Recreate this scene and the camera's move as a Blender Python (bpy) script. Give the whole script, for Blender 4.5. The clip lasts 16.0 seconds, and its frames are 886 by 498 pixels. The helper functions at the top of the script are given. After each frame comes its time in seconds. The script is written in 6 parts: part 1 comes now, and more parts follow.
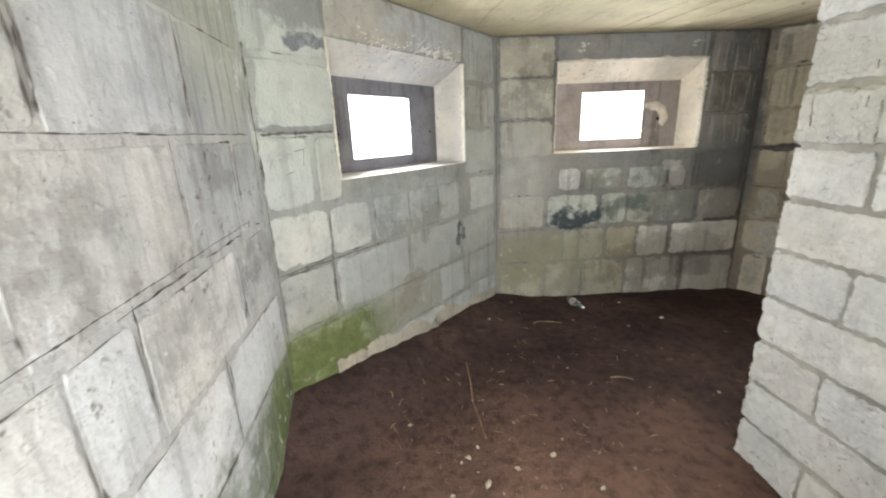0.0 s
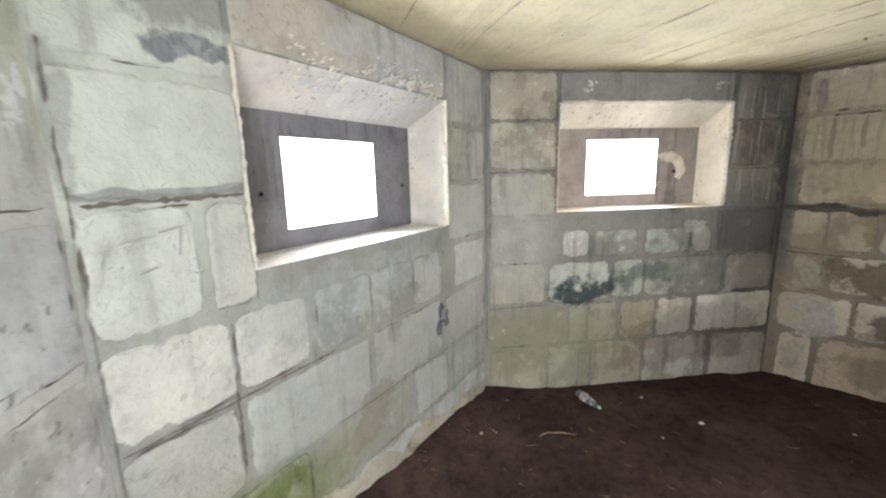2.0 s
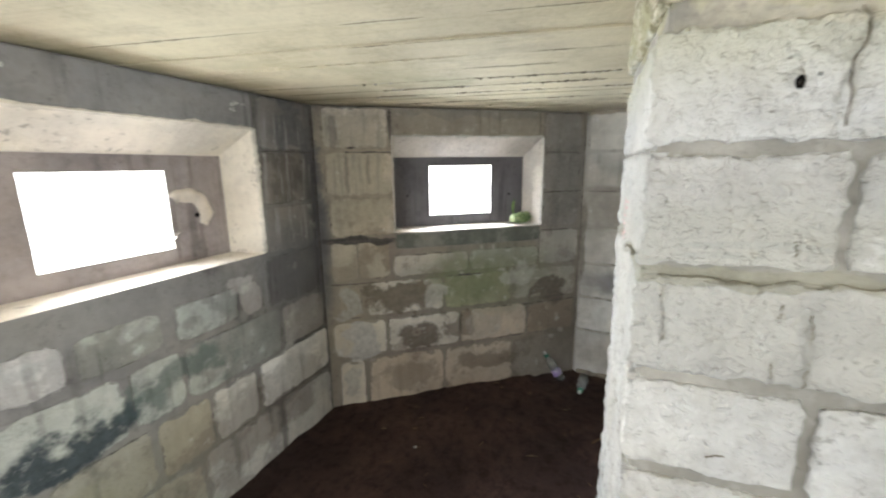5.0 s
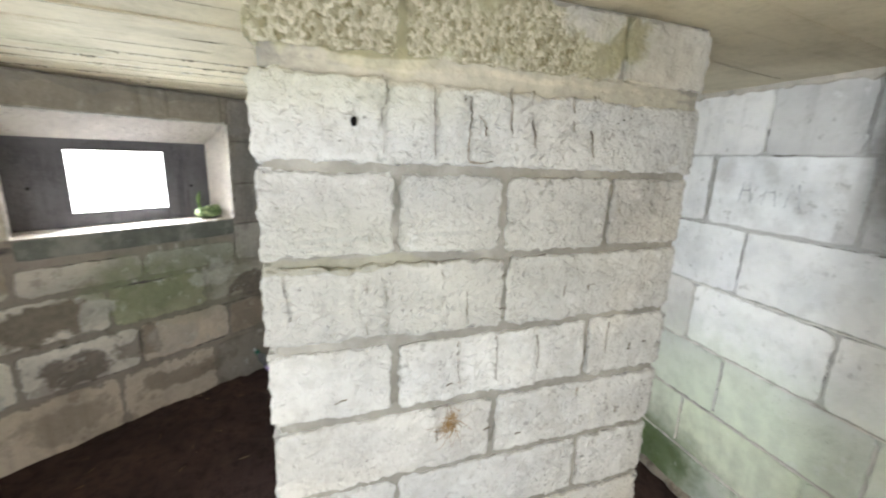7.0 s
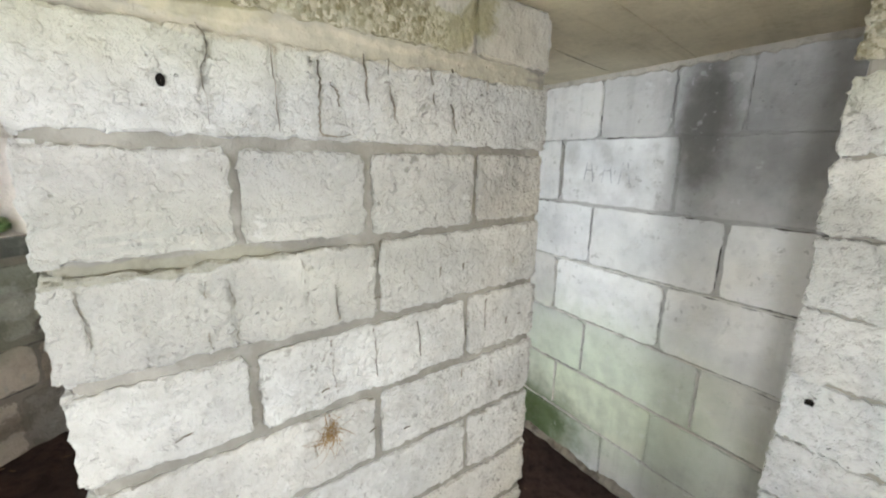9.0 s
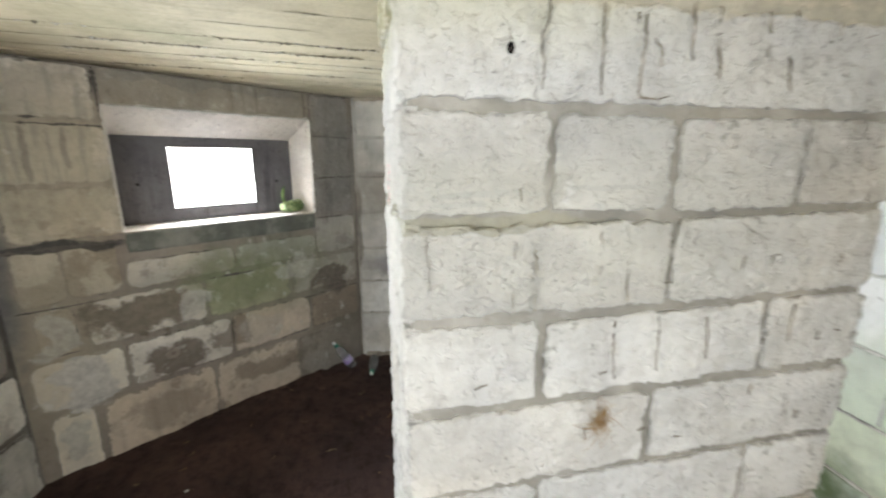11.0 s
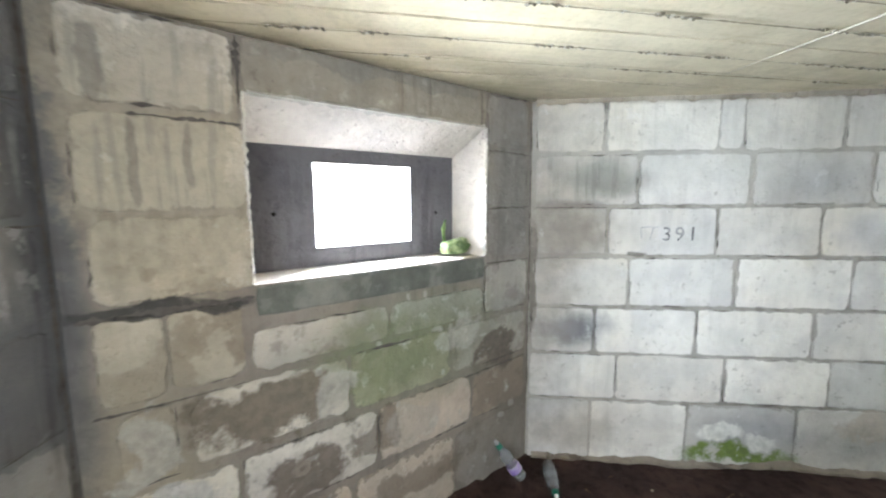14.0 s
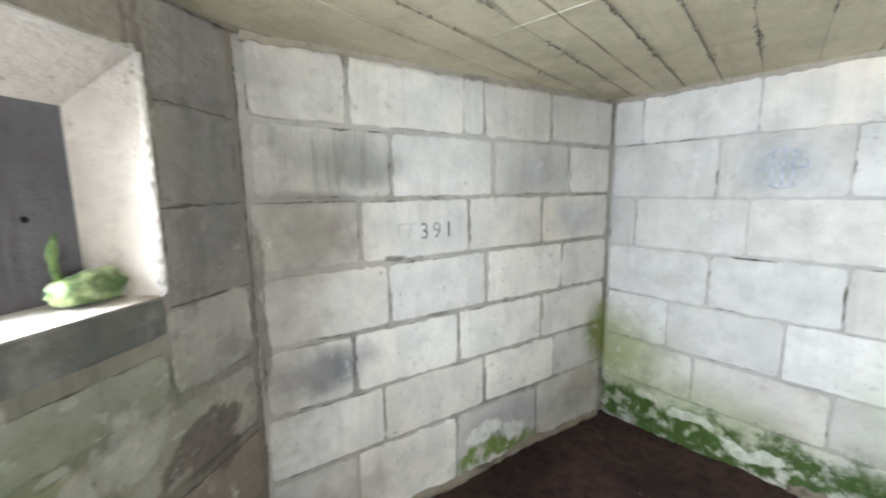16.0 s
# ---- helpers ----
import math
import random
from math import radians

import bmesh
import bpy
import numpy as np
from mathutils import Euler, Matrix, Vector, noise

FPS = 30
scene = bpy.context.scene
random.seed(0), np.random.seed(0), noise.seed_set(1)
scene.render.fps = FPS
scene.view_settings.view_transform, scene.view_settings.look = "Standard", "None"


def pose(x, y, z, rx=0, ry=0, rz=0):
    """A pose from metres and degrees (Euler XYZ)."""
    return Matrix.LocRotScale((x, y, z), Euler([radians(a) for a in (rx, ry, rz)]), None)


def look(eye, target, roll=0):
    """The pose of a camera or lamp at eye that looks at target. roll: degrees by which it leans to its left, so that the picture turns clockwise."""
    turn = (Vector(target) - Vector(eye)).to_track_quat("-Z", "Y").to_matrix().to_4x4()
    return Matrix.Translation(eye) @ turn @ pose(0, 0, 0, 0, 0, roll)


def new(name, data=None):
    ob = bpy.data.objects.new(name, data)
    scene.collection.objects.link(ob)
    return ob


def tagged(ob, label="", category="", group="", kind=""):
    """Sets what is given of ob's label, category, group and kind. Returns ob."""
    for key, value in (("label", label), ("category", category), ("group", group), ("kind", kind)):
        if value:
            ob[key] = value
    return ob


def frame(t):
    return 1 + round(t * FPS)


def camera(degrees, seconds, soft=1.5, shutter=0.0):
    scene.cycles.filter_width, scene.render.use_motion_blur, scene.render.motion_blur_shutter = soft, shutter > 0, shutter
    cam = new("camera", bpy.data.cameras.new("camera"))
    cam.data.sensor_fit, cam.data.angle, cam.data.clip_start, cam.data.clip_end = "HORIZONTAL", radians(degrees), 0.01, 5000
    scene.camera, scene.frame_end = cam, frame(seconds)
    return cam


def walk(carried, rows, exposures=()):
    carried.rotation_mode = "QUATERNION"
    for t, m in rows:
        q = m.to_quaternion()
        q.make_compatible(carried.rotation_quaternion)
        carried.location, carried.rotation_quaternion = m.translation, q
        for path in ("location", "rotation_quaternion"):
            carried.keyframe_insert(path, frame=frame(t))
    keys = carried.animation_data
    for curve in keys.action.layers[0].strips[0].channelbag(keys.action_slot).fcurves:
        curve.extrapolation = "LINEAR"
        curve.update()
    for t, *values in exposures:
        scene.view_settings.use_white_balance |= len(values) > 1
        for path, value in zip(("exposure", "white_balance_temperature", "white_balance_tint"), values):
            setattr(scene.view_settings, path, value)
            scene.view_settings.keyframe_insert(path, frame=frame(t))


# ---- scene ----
cam = camera(96.3, 16.0, soft=2.1, shutter=0.4)
PATH = [
    (0, (0.017, 0.008, 1.223), (0.027, 1.929, 0.665), -2.4),
    (0.5, (0.047, 0.164, 1.245), (-0.003, 2.096, 0.728), -2.7),
    (1, (0.037, 0.315, 1.268), (0.024, 2.266, 0.826), -2.0),
    (1.5, (0.008, 0.489, 1.291), (0.056, 2.45, 0.905), -1.7),
    (2, (0.016, 0.659, 1.287), (0.17, 2.618, 0.914), -1.5),
    (2.5, (0.08, 0.846, 1.275), (0.406, 2.781, 0.888), -1.6),
    (3, (0.125, 1.025, 1.256), (0.729, 2.89, 0.858), -2.4),
    (3.5, (0.183, 1.156, 1.257), (1.132, 2.874, 0.874), -2.9),
    (4, (0.327, 1.241, 1.293), (1.61, 2.73, 0.924), -2.8),
    (4.5, (0.46, 1.28, 1.42), (2.037, 2.442, 1.016), -1.2),
    (4.7, (0.489, 1.282, 1.44), (2.158, 2.308, 1.038), -1.0),
    (6.8, (0.404, 1.138, 1.503), (2.315, 0.769, 1.04), 2.2),
    (7, (0.414, 1.119, 1.501), (2.299, 0.63, 1.048), 2.2),
    (7.5, (0.448, 1.087, 1.49), (2.24, 0.318, 1.046), 2.1),
    (8, (0.46, 1.066, 1.485), (2.142, 0.08, 1.039), 1.5),
    (8.2, (0.457, 1.06, 1.484), (2.1, 0.011, 1.035), 1.1),
    (10.3, (0.46, 1.157, 1.412), (2.286, 0.456, 0.995), 0.2),
    (10.5, (0.467, 1.181, 1.415), (2.337, 0.626, 0.975), 0.5),
    (11, (0.537, 1.261, 1.4), (2.475, 1.038, 0.961), -0.1),
    (11.5, (0.655, 1.361, 1.379), (2.612, 1.452, 0.979), -0.6),
    (12, (0.748, 1.51, 1.354), (2.691, 1.838, 1.012), -1.1),
    (12.5, (0.852, 1.695, 1.338), (2.778, 2.153, 1.054), -1.3),
    (13, (0.979, 1.795, 1.341), (2.907, 2.263, 1.09), -1.0),
    (13.5, (1.181, 1.867, 1.326), (3.138, 2.2, 1.081), -0.4),
    (14, (1.352, 1.913, 1.328), (3.335, 1.986, 1.081), -0.3),
    (14.5, (1.526, 1.943, 1.321), (3.498, 1.729, 1.063), -0.8),
    (15, (1.705, 1.927, 1.306), (3.613, 1.392, 1.039), -1.1),
    (15.5, (1.866, 1.873, 1.313), (3.648, 1.009, 1.033), -0.9),
    (16, (1.973, 1.813, 1.318), (3.553, 0.622, 1.028), -0.8),
]
walk(cam, [(t, look(eye, target, roll)) for t, eye, target, roll in PATH],
     exposures=[(0.0, 0.08, 6650, 10), (1.5, 0.22, 6700, 10), (2.5, 0.28, 6350, 10), (3.0, 0.25, 6300, 10), (3.5, 0.35, 6350, 10), (4.0, 0.27, 6450, 10), (4.5, 0.13, 6500, 10), (7.0, 0.42, 6450, 10), (8.2, 0.36, 6400, 10),
                (10.5, 0.36, 6550, 10), (11.0, 0.34, 6550, 10), (11.5, 0.28, 6550, 10), (12.0, 0.18, 6450, 10), (12.5, 0.3, 6250, 10), (13.0, 0.62, 6100, 10), (13.5, 0.88, 5980, 10), (14.0, 1.03, 6050, 10), (14.5, 1.03, 6150, 10), (15.0, 1.02, 6200, 10), (15.5, 0.90, 6250, 10), (16.0, 0.83, 6300, 10)])

# ---- light ----
world = bpy.data.worlds.new("sky")
scene.world = world
world.use_nodes = True
wn = world.node_tree
sky = wn.nodes.new("ShaderNodeTexSky")
sky.sky_type = "NISHITA"
sky.sun_disc = False
sky.sun_elevation, sky.sun_rotation = radians(42), radians(200)
wn.nodes["Background"].inputs[1].default_value = 0.12
wn.links.new(sky.outputs[0], wn.nodes["Background"].inputs[0])

sun = new("sun", bpy.data.lights.new("sun", "SUN"))
sun.data.energy, sun.data.angle, sun.data.color = 1.2, radians(12), (1.0, 0.95, 0.88)
sun.matrix_world = look((6, -14, 14), (0, 0, 0))

WINDOW_LIGHT, DOOR_LIGHT = {1: 72.0, 2: 46.0, 3: 138.0}, 70.0


def opening_light(name, m, w, h, watts, colour=(0.90, 0.965, 1.03)):
    """Sky light in an opening; m: pose whose -z looks inwards."""
    lamp = new(name, bpy.data.lights.new(name, "AREA"))
    lamp.data.shape, lamp.data.size, lamp.data.size_y = "RECTANGLE", w, h
    lamp.data.energy, lamp.data.color = watts, colour
    lamp.matrix_world = m
    return lamp


# ---- materials ----
class Nodes:
    """Short hand for building a node material."""

    def __init__(self, name):
        self.mat = bpy.data.materials.new(name)
        self.mat.use_nodes = True
        self.t = self.mat.node_tree
        self.bsdf = self.t.nodes["Principled BSDF"]
        self.pos = self.t.nodes.new("ShaderNodeNewGeometry").outputs["Position"]

    def put(self, socket, v):
        if isinstance(v, bpy.types.NodeSocket):
            self.t.links.new(v, socket)
        elif isinstance(v, tuple) and len(v) == 3 and len(socket.default_value) == 4:
            socket.default_value = (*v, 1)
        else:
            socket.default_value = v

    def math(self, op, a, b=0.0, c=0.0, clamp=False):
        n = self.t.nodes.new("ShaderNodeMath")
        n.operation, n.use_clamp = op, clamp
        for s, v in zip(n.inputs, (a, b, c)):
            self.put(s, v)
        return n.outputs[0]

    def vec(self, op, a, b=(0, 0, 0)):
        n = self.t.nodes.new("ShaderNodeVectorMath")
        n.operation = op
        self.put(n.inputs[0], a)
        self.put(n.inputs[1], b)
        return n.outputs["Value"] if op == "DOT_PRODUCT" else n.outputs[0]

    def xyz(self, a, b, c):
        n = self.t.nodes.new("ShaderNodeCombineXYZ")
        for s, v in zip(n.inputs, (a, b, c)):
            self.put(s, v)
        return n.outputs[0]

    def noise(self, p, scale, detail=4.0, rough=0.6, stretch=None):
        if stretch:
            p = self.vec("MULTIPLY", p, stretch)
        n = self.t.nodes.new("ShaderNodeTexNoise")
        self.put(n.inputs["Vector"], p)
        n.inputs["Scale"].default_value, n.inputs["Detail"].default_value, n.inputs["Roughness"].default_value = scale, detail, rough
        return n.outputs["Fac"]

    def voronoi(self, p, scale):
        n = self.t.nodes.new("ShaderNodeTexVoronoi")
        self.put(n.inputs["Vector"], p)
        n.inputs["Scale"].default_value = scale
        return n.outputs["Distance"]

    def ramp(self, v, lo, hi, a=0.0, b=1.0):
        n = self.t.nodes.new("ShaderNodeMapRange")
        n.interpolation_type = "SMOOTHSTEP"
        for s, x in zip(n.inputs, (v, lo, hi, a, b)):
            self.put(s, x)
        return n.outputs[0]

    def mix(self, f, a, b, blend="MIX"):
        n = self.t.nodes.new("ShaderNodeMix")
        n.data_type, n.blend_type, n.clamp_factor = "RGBA", blend, True
        self.put(n.inputs[0], f)
        self.put(n.inputs[6], a)
        self.put(n.inputs[7], b)
        return n.outputs[2]

    def random(self):
        return self.t.nodes.new("ShaderNodeObjectInfo").outputs["Random"]

    def bump(self, h, strength, distance):
        n = self.t.nodes.new("ShaderNodeBump")
        n.inputs["Strength"].default_value, n.inputs["Distance"].default_value = strength, distance
        self.put(n.inputs["Height"], h)
        self.put(self.bsdf.inputs["Normal"], n.outputs[0])

    def done(self, colour, rough=0.9, spec=0.3):
        self.put(self.bsdf.inputs["Base Color"], colour)
        self.put(self.bsdf.inputs["Roughness"], rough)
        self.bsdf.inputs["Specular IOR Level"].default_value = spec
        return self.mat


GREEN = (0.058, 0.083, 0.028)
SOOT = (0.07, 0.068, 0.07)
DARKGREEN = (0.05, 0.075, 0.065)
BROWN = (0.13, 0.105, 0.08)


def masonry(name, origin, d, light, dark, wear=0.5, stains=(), drip=0.3, pits=0.5, vary=0.3, relief=0.008, aggregate=False, grooves=False, washes=(), smear=None, crisped=0.3, clouds=0.5, runs=(), specks=0.3, grain=1.0):
    """Old limewashed concrete: light where the wash is left, dark where it has gone.
    stains and soft washes, some washes painting shade: (along, height, half width, half height, colour, strength)."""
    n = Nodes(name)
    p = n.pos
    along = n.vec("DOT_PRODUCT", n.vec("SUBTRACT", p, (origin[0], origin[1], 0)), (d[0], d[1], 0))
    height = n.vec("DOT_PRODUCT", p, (0, 0, 1))
    rnd = n.random()
    big = n.noise(p, 2.7, 6, 0.55)
    mid = n.noise(p, 10, 5, 0.6)
    rough = n.noise(p, 30, 4, 0.6)
    fine = n.noise(p, 95, 3, 0.65)
    # cloudy wash, chips of it gone, and each block a little different
    gone = n.math("ADD", n.math("MULTIPLY", big, 0.55), n.math("MULTIPLY", mid, 0.45))
    gone = n.math("ADD", gone, n.math("MULTIPLY", n.math("SUBTRACT", rnd, 0.5), vary))
    soft = n.ramp(gone, 0.90 - wear, 1.20 - wear)
    crisp = n.ramp(gone, 1.055 - wear, 1.085 - wear)
    col = n.mix(n.math("ADD", n.math("MULTIPLY", soft, 1.0 - crisped), n.math("MULTIPLY", crisp, crisped)), light, dark)
    cloud = n.noise(p, 5.5, 4, 0.5)
    col = n.mix(n.ramp(cloud, 0.38, 0.66, 0.0, clouds), col, n.mix(1.0, col, (0.70, 0.71, 0.73), "MULTIPLY"))
    warm = n.noise(p, 1.7, 3, 0.5)
    col = n.mix(n.ramp(warm, 0.45, 0.72, 0, 0.4), col, n.mix(1.0, col, (1.0, 0.91, 0.77), "MULTIPLY"))
    chip = n.ramp(n.noise(p, 21, 4, 0.55), 0.60, 0.64)
    col = n.mix(n.math("MULTIPLY", chip, 0.45), col, n.mix(0.5, col, dark))
    col = n.mix(n.ramp(rough, 0.40, 0.72, 0.0, 0.08 + 0.14 * grain), col, n.mix(1.0, col, (0.62, 0.60, 0.57), "MULTIPLY"))
    fleck = n.math("MULTIPLY", n.ramp(n.noise(p, 17, 5, 0.62), 0.60, 0.64), n.ramp(n.noise(p, 3.1, 3, 0.5), 0.46, 0.58))
    grit = n.ramp(n.noise(p, 62, 2, 0.5), 0.56, 0.68)
    col = n.mix(n.math("MULTIPLY", grit, 0.12 * grain), col, n.mix(0.5, col, light))
    col = n.mix(n.ramp(n.noise(p, 48, 3, 0.6), 0.55, 0.72, 0.0, 0.12 * grain), col, n.mix(1.0, col, (0.52, 0.50, 0.47), "MULTIPLY"))
    # specks and pits darken the colour: dirt, and the shade of small hollows
    speck = n.math("MULTIPLY", n.ramp(n.noise(p, 33, 4, 0.65), 0.60, 0.65), n.ramp(n.noise(p, 4.6, 3, 0.55), 0.44, 0.60))
    col = n.mix(n.math("MULTIPLY", speck, specks), col, n.mix(1.0, col, (0.34, 0.32, 0.29), "MULTIPLY"))
    hole = n.ramp(n.voronoi(p, 60), 0.09, 0.18, 1.0, 0.0)
    pit = n.math("MULTIPLY", hole, n.ramp(n.noise(p, 7, 3, 0.6), 0.54, 0.66))
    col = n.mix(n.math("MULTIPLY", pit, pits), col, n.mix(1.0, col, (0.35, 0.33, 0.3), "MULTIPLY"))
    # each block its own tone
    tone = n.math("FRACT", n.math("MULTIPLY", rnd, 7.31))
    col = n.mix(n.ramp(tone, 0.0, 1.0, 0.0, vary * 1.1), col, n.mix(1.0, col, (0.68, 0.675, 0.68), "MULTIPLY"))
    col = n.mix(n.ramp(n.math("FRACT", n.math("MULTIPLY", rnd, 23.7)), 0.3, 1.0, 0.0, vary * 1.1), col, n.mix(1.0, col, (0.97, 0.87, 0.72), "MULTIPLY"))
    own = n.t.nodes.new("ShaderNodeObjectInfo").outputs["Color"]
    col = n.mix(1.0, col, own, "MULTIPLY")
    edge = n.noise(p, 9, 5, 0.62)
    if smear:
        # mortar rubbed over the rims of the blocks
        local = n.t.nodes.new("ShaderNodeTexCoord").outputs["Generated"]
        lx, lz = n.vec("DOT_PRODUCT", local, (1, 0, 0)), n.vec("DOT_PRODUCT", local, (0, 0, 1))
        rim = n.math("MINIMUM", n.math("MULTIPLY", n.math("MINIMUM", lx, n.math("SUBTRACT", 1.0, lx)), 0.42), n.math("MULTIPLY", n.math("MINIMUM", lz, n.math("SUBTRACT", 1.0, lz)), 0.25))
        rim = n.math("ADD", rim, n.math("ADD", n.math("MULTIPLY", n.math("SUBTRACT", edge, 0.55), smear[2] * 5.0), n.math("MULTIPLY", n.math("SUBTRACT", rough, 0.5), smear[2] * 2.0)))
        col = n.mix(n.ramp(rim, 0.0, smear[2] * 0.25, 0.8, 0.0), col, n.mix(mid, smear[0], smear[1]))
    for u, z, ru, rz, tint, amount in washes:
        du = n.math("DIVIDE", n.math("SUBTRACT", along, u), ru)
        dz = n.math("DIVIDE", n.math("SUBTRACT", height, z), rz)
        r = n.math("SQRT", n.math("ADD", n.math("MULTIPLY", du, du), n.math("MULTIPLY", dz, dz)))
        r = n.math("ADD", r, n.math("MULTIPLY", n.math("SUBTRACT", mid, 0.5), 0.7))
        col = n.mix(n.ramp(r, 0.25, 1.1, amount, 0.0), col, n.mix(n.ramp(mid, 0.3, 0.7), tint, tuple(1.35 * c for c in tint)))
    broken = n.ramp(n.noise(p, 13, 6, 0.62), 0.36, 0.50, 0.15, 1.0)
    crumb = n.noise(p, 46, 4, 0.65)
    # ragged shapes: the stains' outlines wander at two scales
    wander = [n.math("ADD", n.math("MULTIPLY", n.math("SUBTRACT", n.noise(n.vec("ADD", p, off), 5.0, 3, 0.5), 0.5), 0.42), n.math("MULTIPLY", n.math("SUBTRACT", n.noise(n.vec("ADD", p, off), 24.0, 5, 0.65), 0.5), 0.085)) for off in ((3.1, 0.0, 7.7), (9.4, 2.2, 1.3))]
    for u, z, ru, rz, tint, amount in stains:
        free = min(1.0, min(ru, rz) / 0.09)
        du = n.math("DIVIDE", n.math("ADD", n.math("SUBTRACT", along, u), n.math("MULTIPLY", wander[0], free)), ru)
        dz = n.math("DIVIDE", n.math("ADD", n.math("SUBTRACT", height, z), n.math("MULTIPLY", wander[1], free)), rz)
        r = n.math("POWER", n.math("ADD", n.math("POWER", n.math("ABSOLUTE", du), 2.6), n.math("POWER", n.math("ABSOLUTE", dz), 2.6)), 0.385)
        growth = tint[1] > 1.1 * tint[0]
        r = n.math("ADD", r, n.math("MULTIPLY", n.math("SUBTRACT", edge, 0.5), 1.2 if growth else 0.4))
        r = n.math("ADD", r, n.math("MULTIPLY", n.math("SUBTRACT", crumb, 0.5), 0.55))
        col = n.mix(n.math("MULTIPLY", n.math("MULTIPLY", n.ramp(r, 0.55 if growth else 0.74, 1.15 if growth else 1.04, 1.0, 0.0), broken if growth else 1.0), amount), col, n.mix(n.ramp(rough, 0.3, 0.7), tint, tuple(1.45 * c for c in tint)))
    # runs of dirty water
    streak = n.noise(n.xyz(n.math("MULTIPLY", along, 20.0), n.math("MULTIPLY", height, 1.3), 0.0), 1.0, 3, 0.55)
    where = n.noise(p, 2.1, 2, 0.5)
    col = n.mix(n.math("MULTIPLY", n.math("MULTIPLY", n.ramp(streak, 0.50, 0.66), n.ramp(where, 0.44, 0.60)), drip), col, n.mix(1.0, col, (0.36, 0.35, 0.34), "MULTIPLY"))
    pale = n.noise(n.xyz(n.math("MULTIPLY", along, 31.0), n.math("MULTIPLY", height, 1.9), 4.0), 1.0, 2, 0.5)
    col = n.mix(n.math("MULTIPLY", n.math("MULTIPLY", n.ramp(pale, 0.60, 0.70), n.ramp(where, 0.50, 0.62)), drip * 0.5), col, n.mix(0.35, col, light))
    for u, z, ru, rz, tint, amount, seed in runs:
        box = n.math("MAXIMUM", n.math("ABSOLUTE", n.math("DIVIDE", n.math("SUBTRACT", along, u), ru)), n.math("ABSOLUTE", n.math("DIVIDE", n.math("SUBTRACT", height, z), rz)))
        line = n.noise(n.xyz(n.math("MULTIPLY", along, 34.0), n.math("MULTIPLY", height, 2.3), seed), 1.0, 5, 0.62)
        line = n.math("MULTIPLY", n.ramp(line, 0.52, 0.60), n.ramp(n.math("ADD", box, n.math("MULTIPLY", n.math("SUBTRACT", mid, 0.5), 0.8)), 0.75, 1.1, amount, 0.0))
        col = n.mix(line, col, tint)
    col = n.mix(n.math("MULTIPLY", fleck, 0.16 + 0.8 * (specks - 0.3)), col, tuple(min(0.85, 1.12 * c) for c in light))
    h = n.math("ADD", n.math("MULTIPLY", mid, 0.8), n.math("MULTIPLY", rough, 0.7))
    h = n.math("ADD", n.math("ADD", h, n.math("MULTIPLY", fine, 0.30 * grain)), n.math("MULTIPLY", grit, 0.12 * grain))
    h = n.math("SUBTRACT", h, n.math("MULTIPLY", pit, 0.6))
    h = n.math("SUBTRACT", h, n.math("MULTIPLY", crisp, 0.03))
    h = n.math("SUBTRACT", h, n.math("MULTIPLY", chip, 0.07))
    if grooves:
        cut = n.noise(n.xyz(n.math("MULTIPLY", along, 15.0), n.math("MULTIPLY", n.vec("DOT_PRODUCT", p, (d[1], -d[0], 0)), 15.0), n.math("MULTIPLY", height, 4.5)), 1.0, 4, 0.6)
        h = n.math("ADD", n.math("MULTIPLY", h, 0.8), n.math("MULTIPLY", cut, 0.4))
    if aggregate:
        cell = n.t.nodes.new("ShaderNodeTexVoronoi")
        n.put(cell.inputs["Vector"], n.vec("ADD", p, n.vec("MULTIPLY", n.xyz(rough, mid, fine), (0.02, 0.02, 0.02))))
        cell.inputs["Scale"].default_value = 125.0
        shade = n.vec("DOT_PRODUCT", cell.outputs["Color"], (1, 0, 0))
        bare = n.math("MULTIPLY", n.ramp(n.noise(p, 6, 4, 0.6), 0.36, 0.52), n.ramp(n.math("ADD", along, n.math("MULTIPLY", mid, 0.2)), 0.62, 0.80, 1.0, 0.1))
        pebble = n.mix(shade, (0.24, 0.21, 0.12), (0.64, 0.59, 0.45))
        col = n.mix(bare, col, pebble)
        h = n.math("SUBTRACT", h, n.math("MULTIPLY", n.math("MULTIPLY", cell.outputs["Distance"], bare), 0.9))
    n.bump(h, 0.85, relief)
    return n.done(col, 0.93, 0.15)


# ---- plan ----
CEIL, THICK = 1.80, 0.44
CORNERS = [(-0.24, -1.70), (-0.61, 1.42), (0.41, 2.77), (2.24, 2.86), (3.36, 1.55), (3.235, -0.36), (0.72, -0.435)]


def part(name, bm, material, parent, label=""):
    me = bpy.data.meshes.new(name)
    bm.normal_update()
    bm.to_mesh(me)
    bm.free()
    for m in material if isinstance(material, (list, tuple)) else [material]:
        me.materials.append(m)
    ob = new(name, me)
    if parent is not None:
        ob.parent = parent
    if label:
        ob["label"] = label
    return ob


def along_wall(a, b):
    """Pose with x along the wall, y outwards, z up."""
    d = (Vector(b) - Vector(a)).normalized()
    return Matrix(((d.x, -d.y, 0, a[0]), (d.y, d.x, 0, a[1]), (0, 0, 1, 0), (0, 0, 0, 1))), (d.x, d.y), (Vector(b) - Vector(a)).length


def ring(bm, outer, inner, mat=0):
    for i in range(4):
        j = (i + 1) % 4
        f = bm.faces.new((outer[i], outer[j], inner[j], inner[i]))
        f.material_index = mat


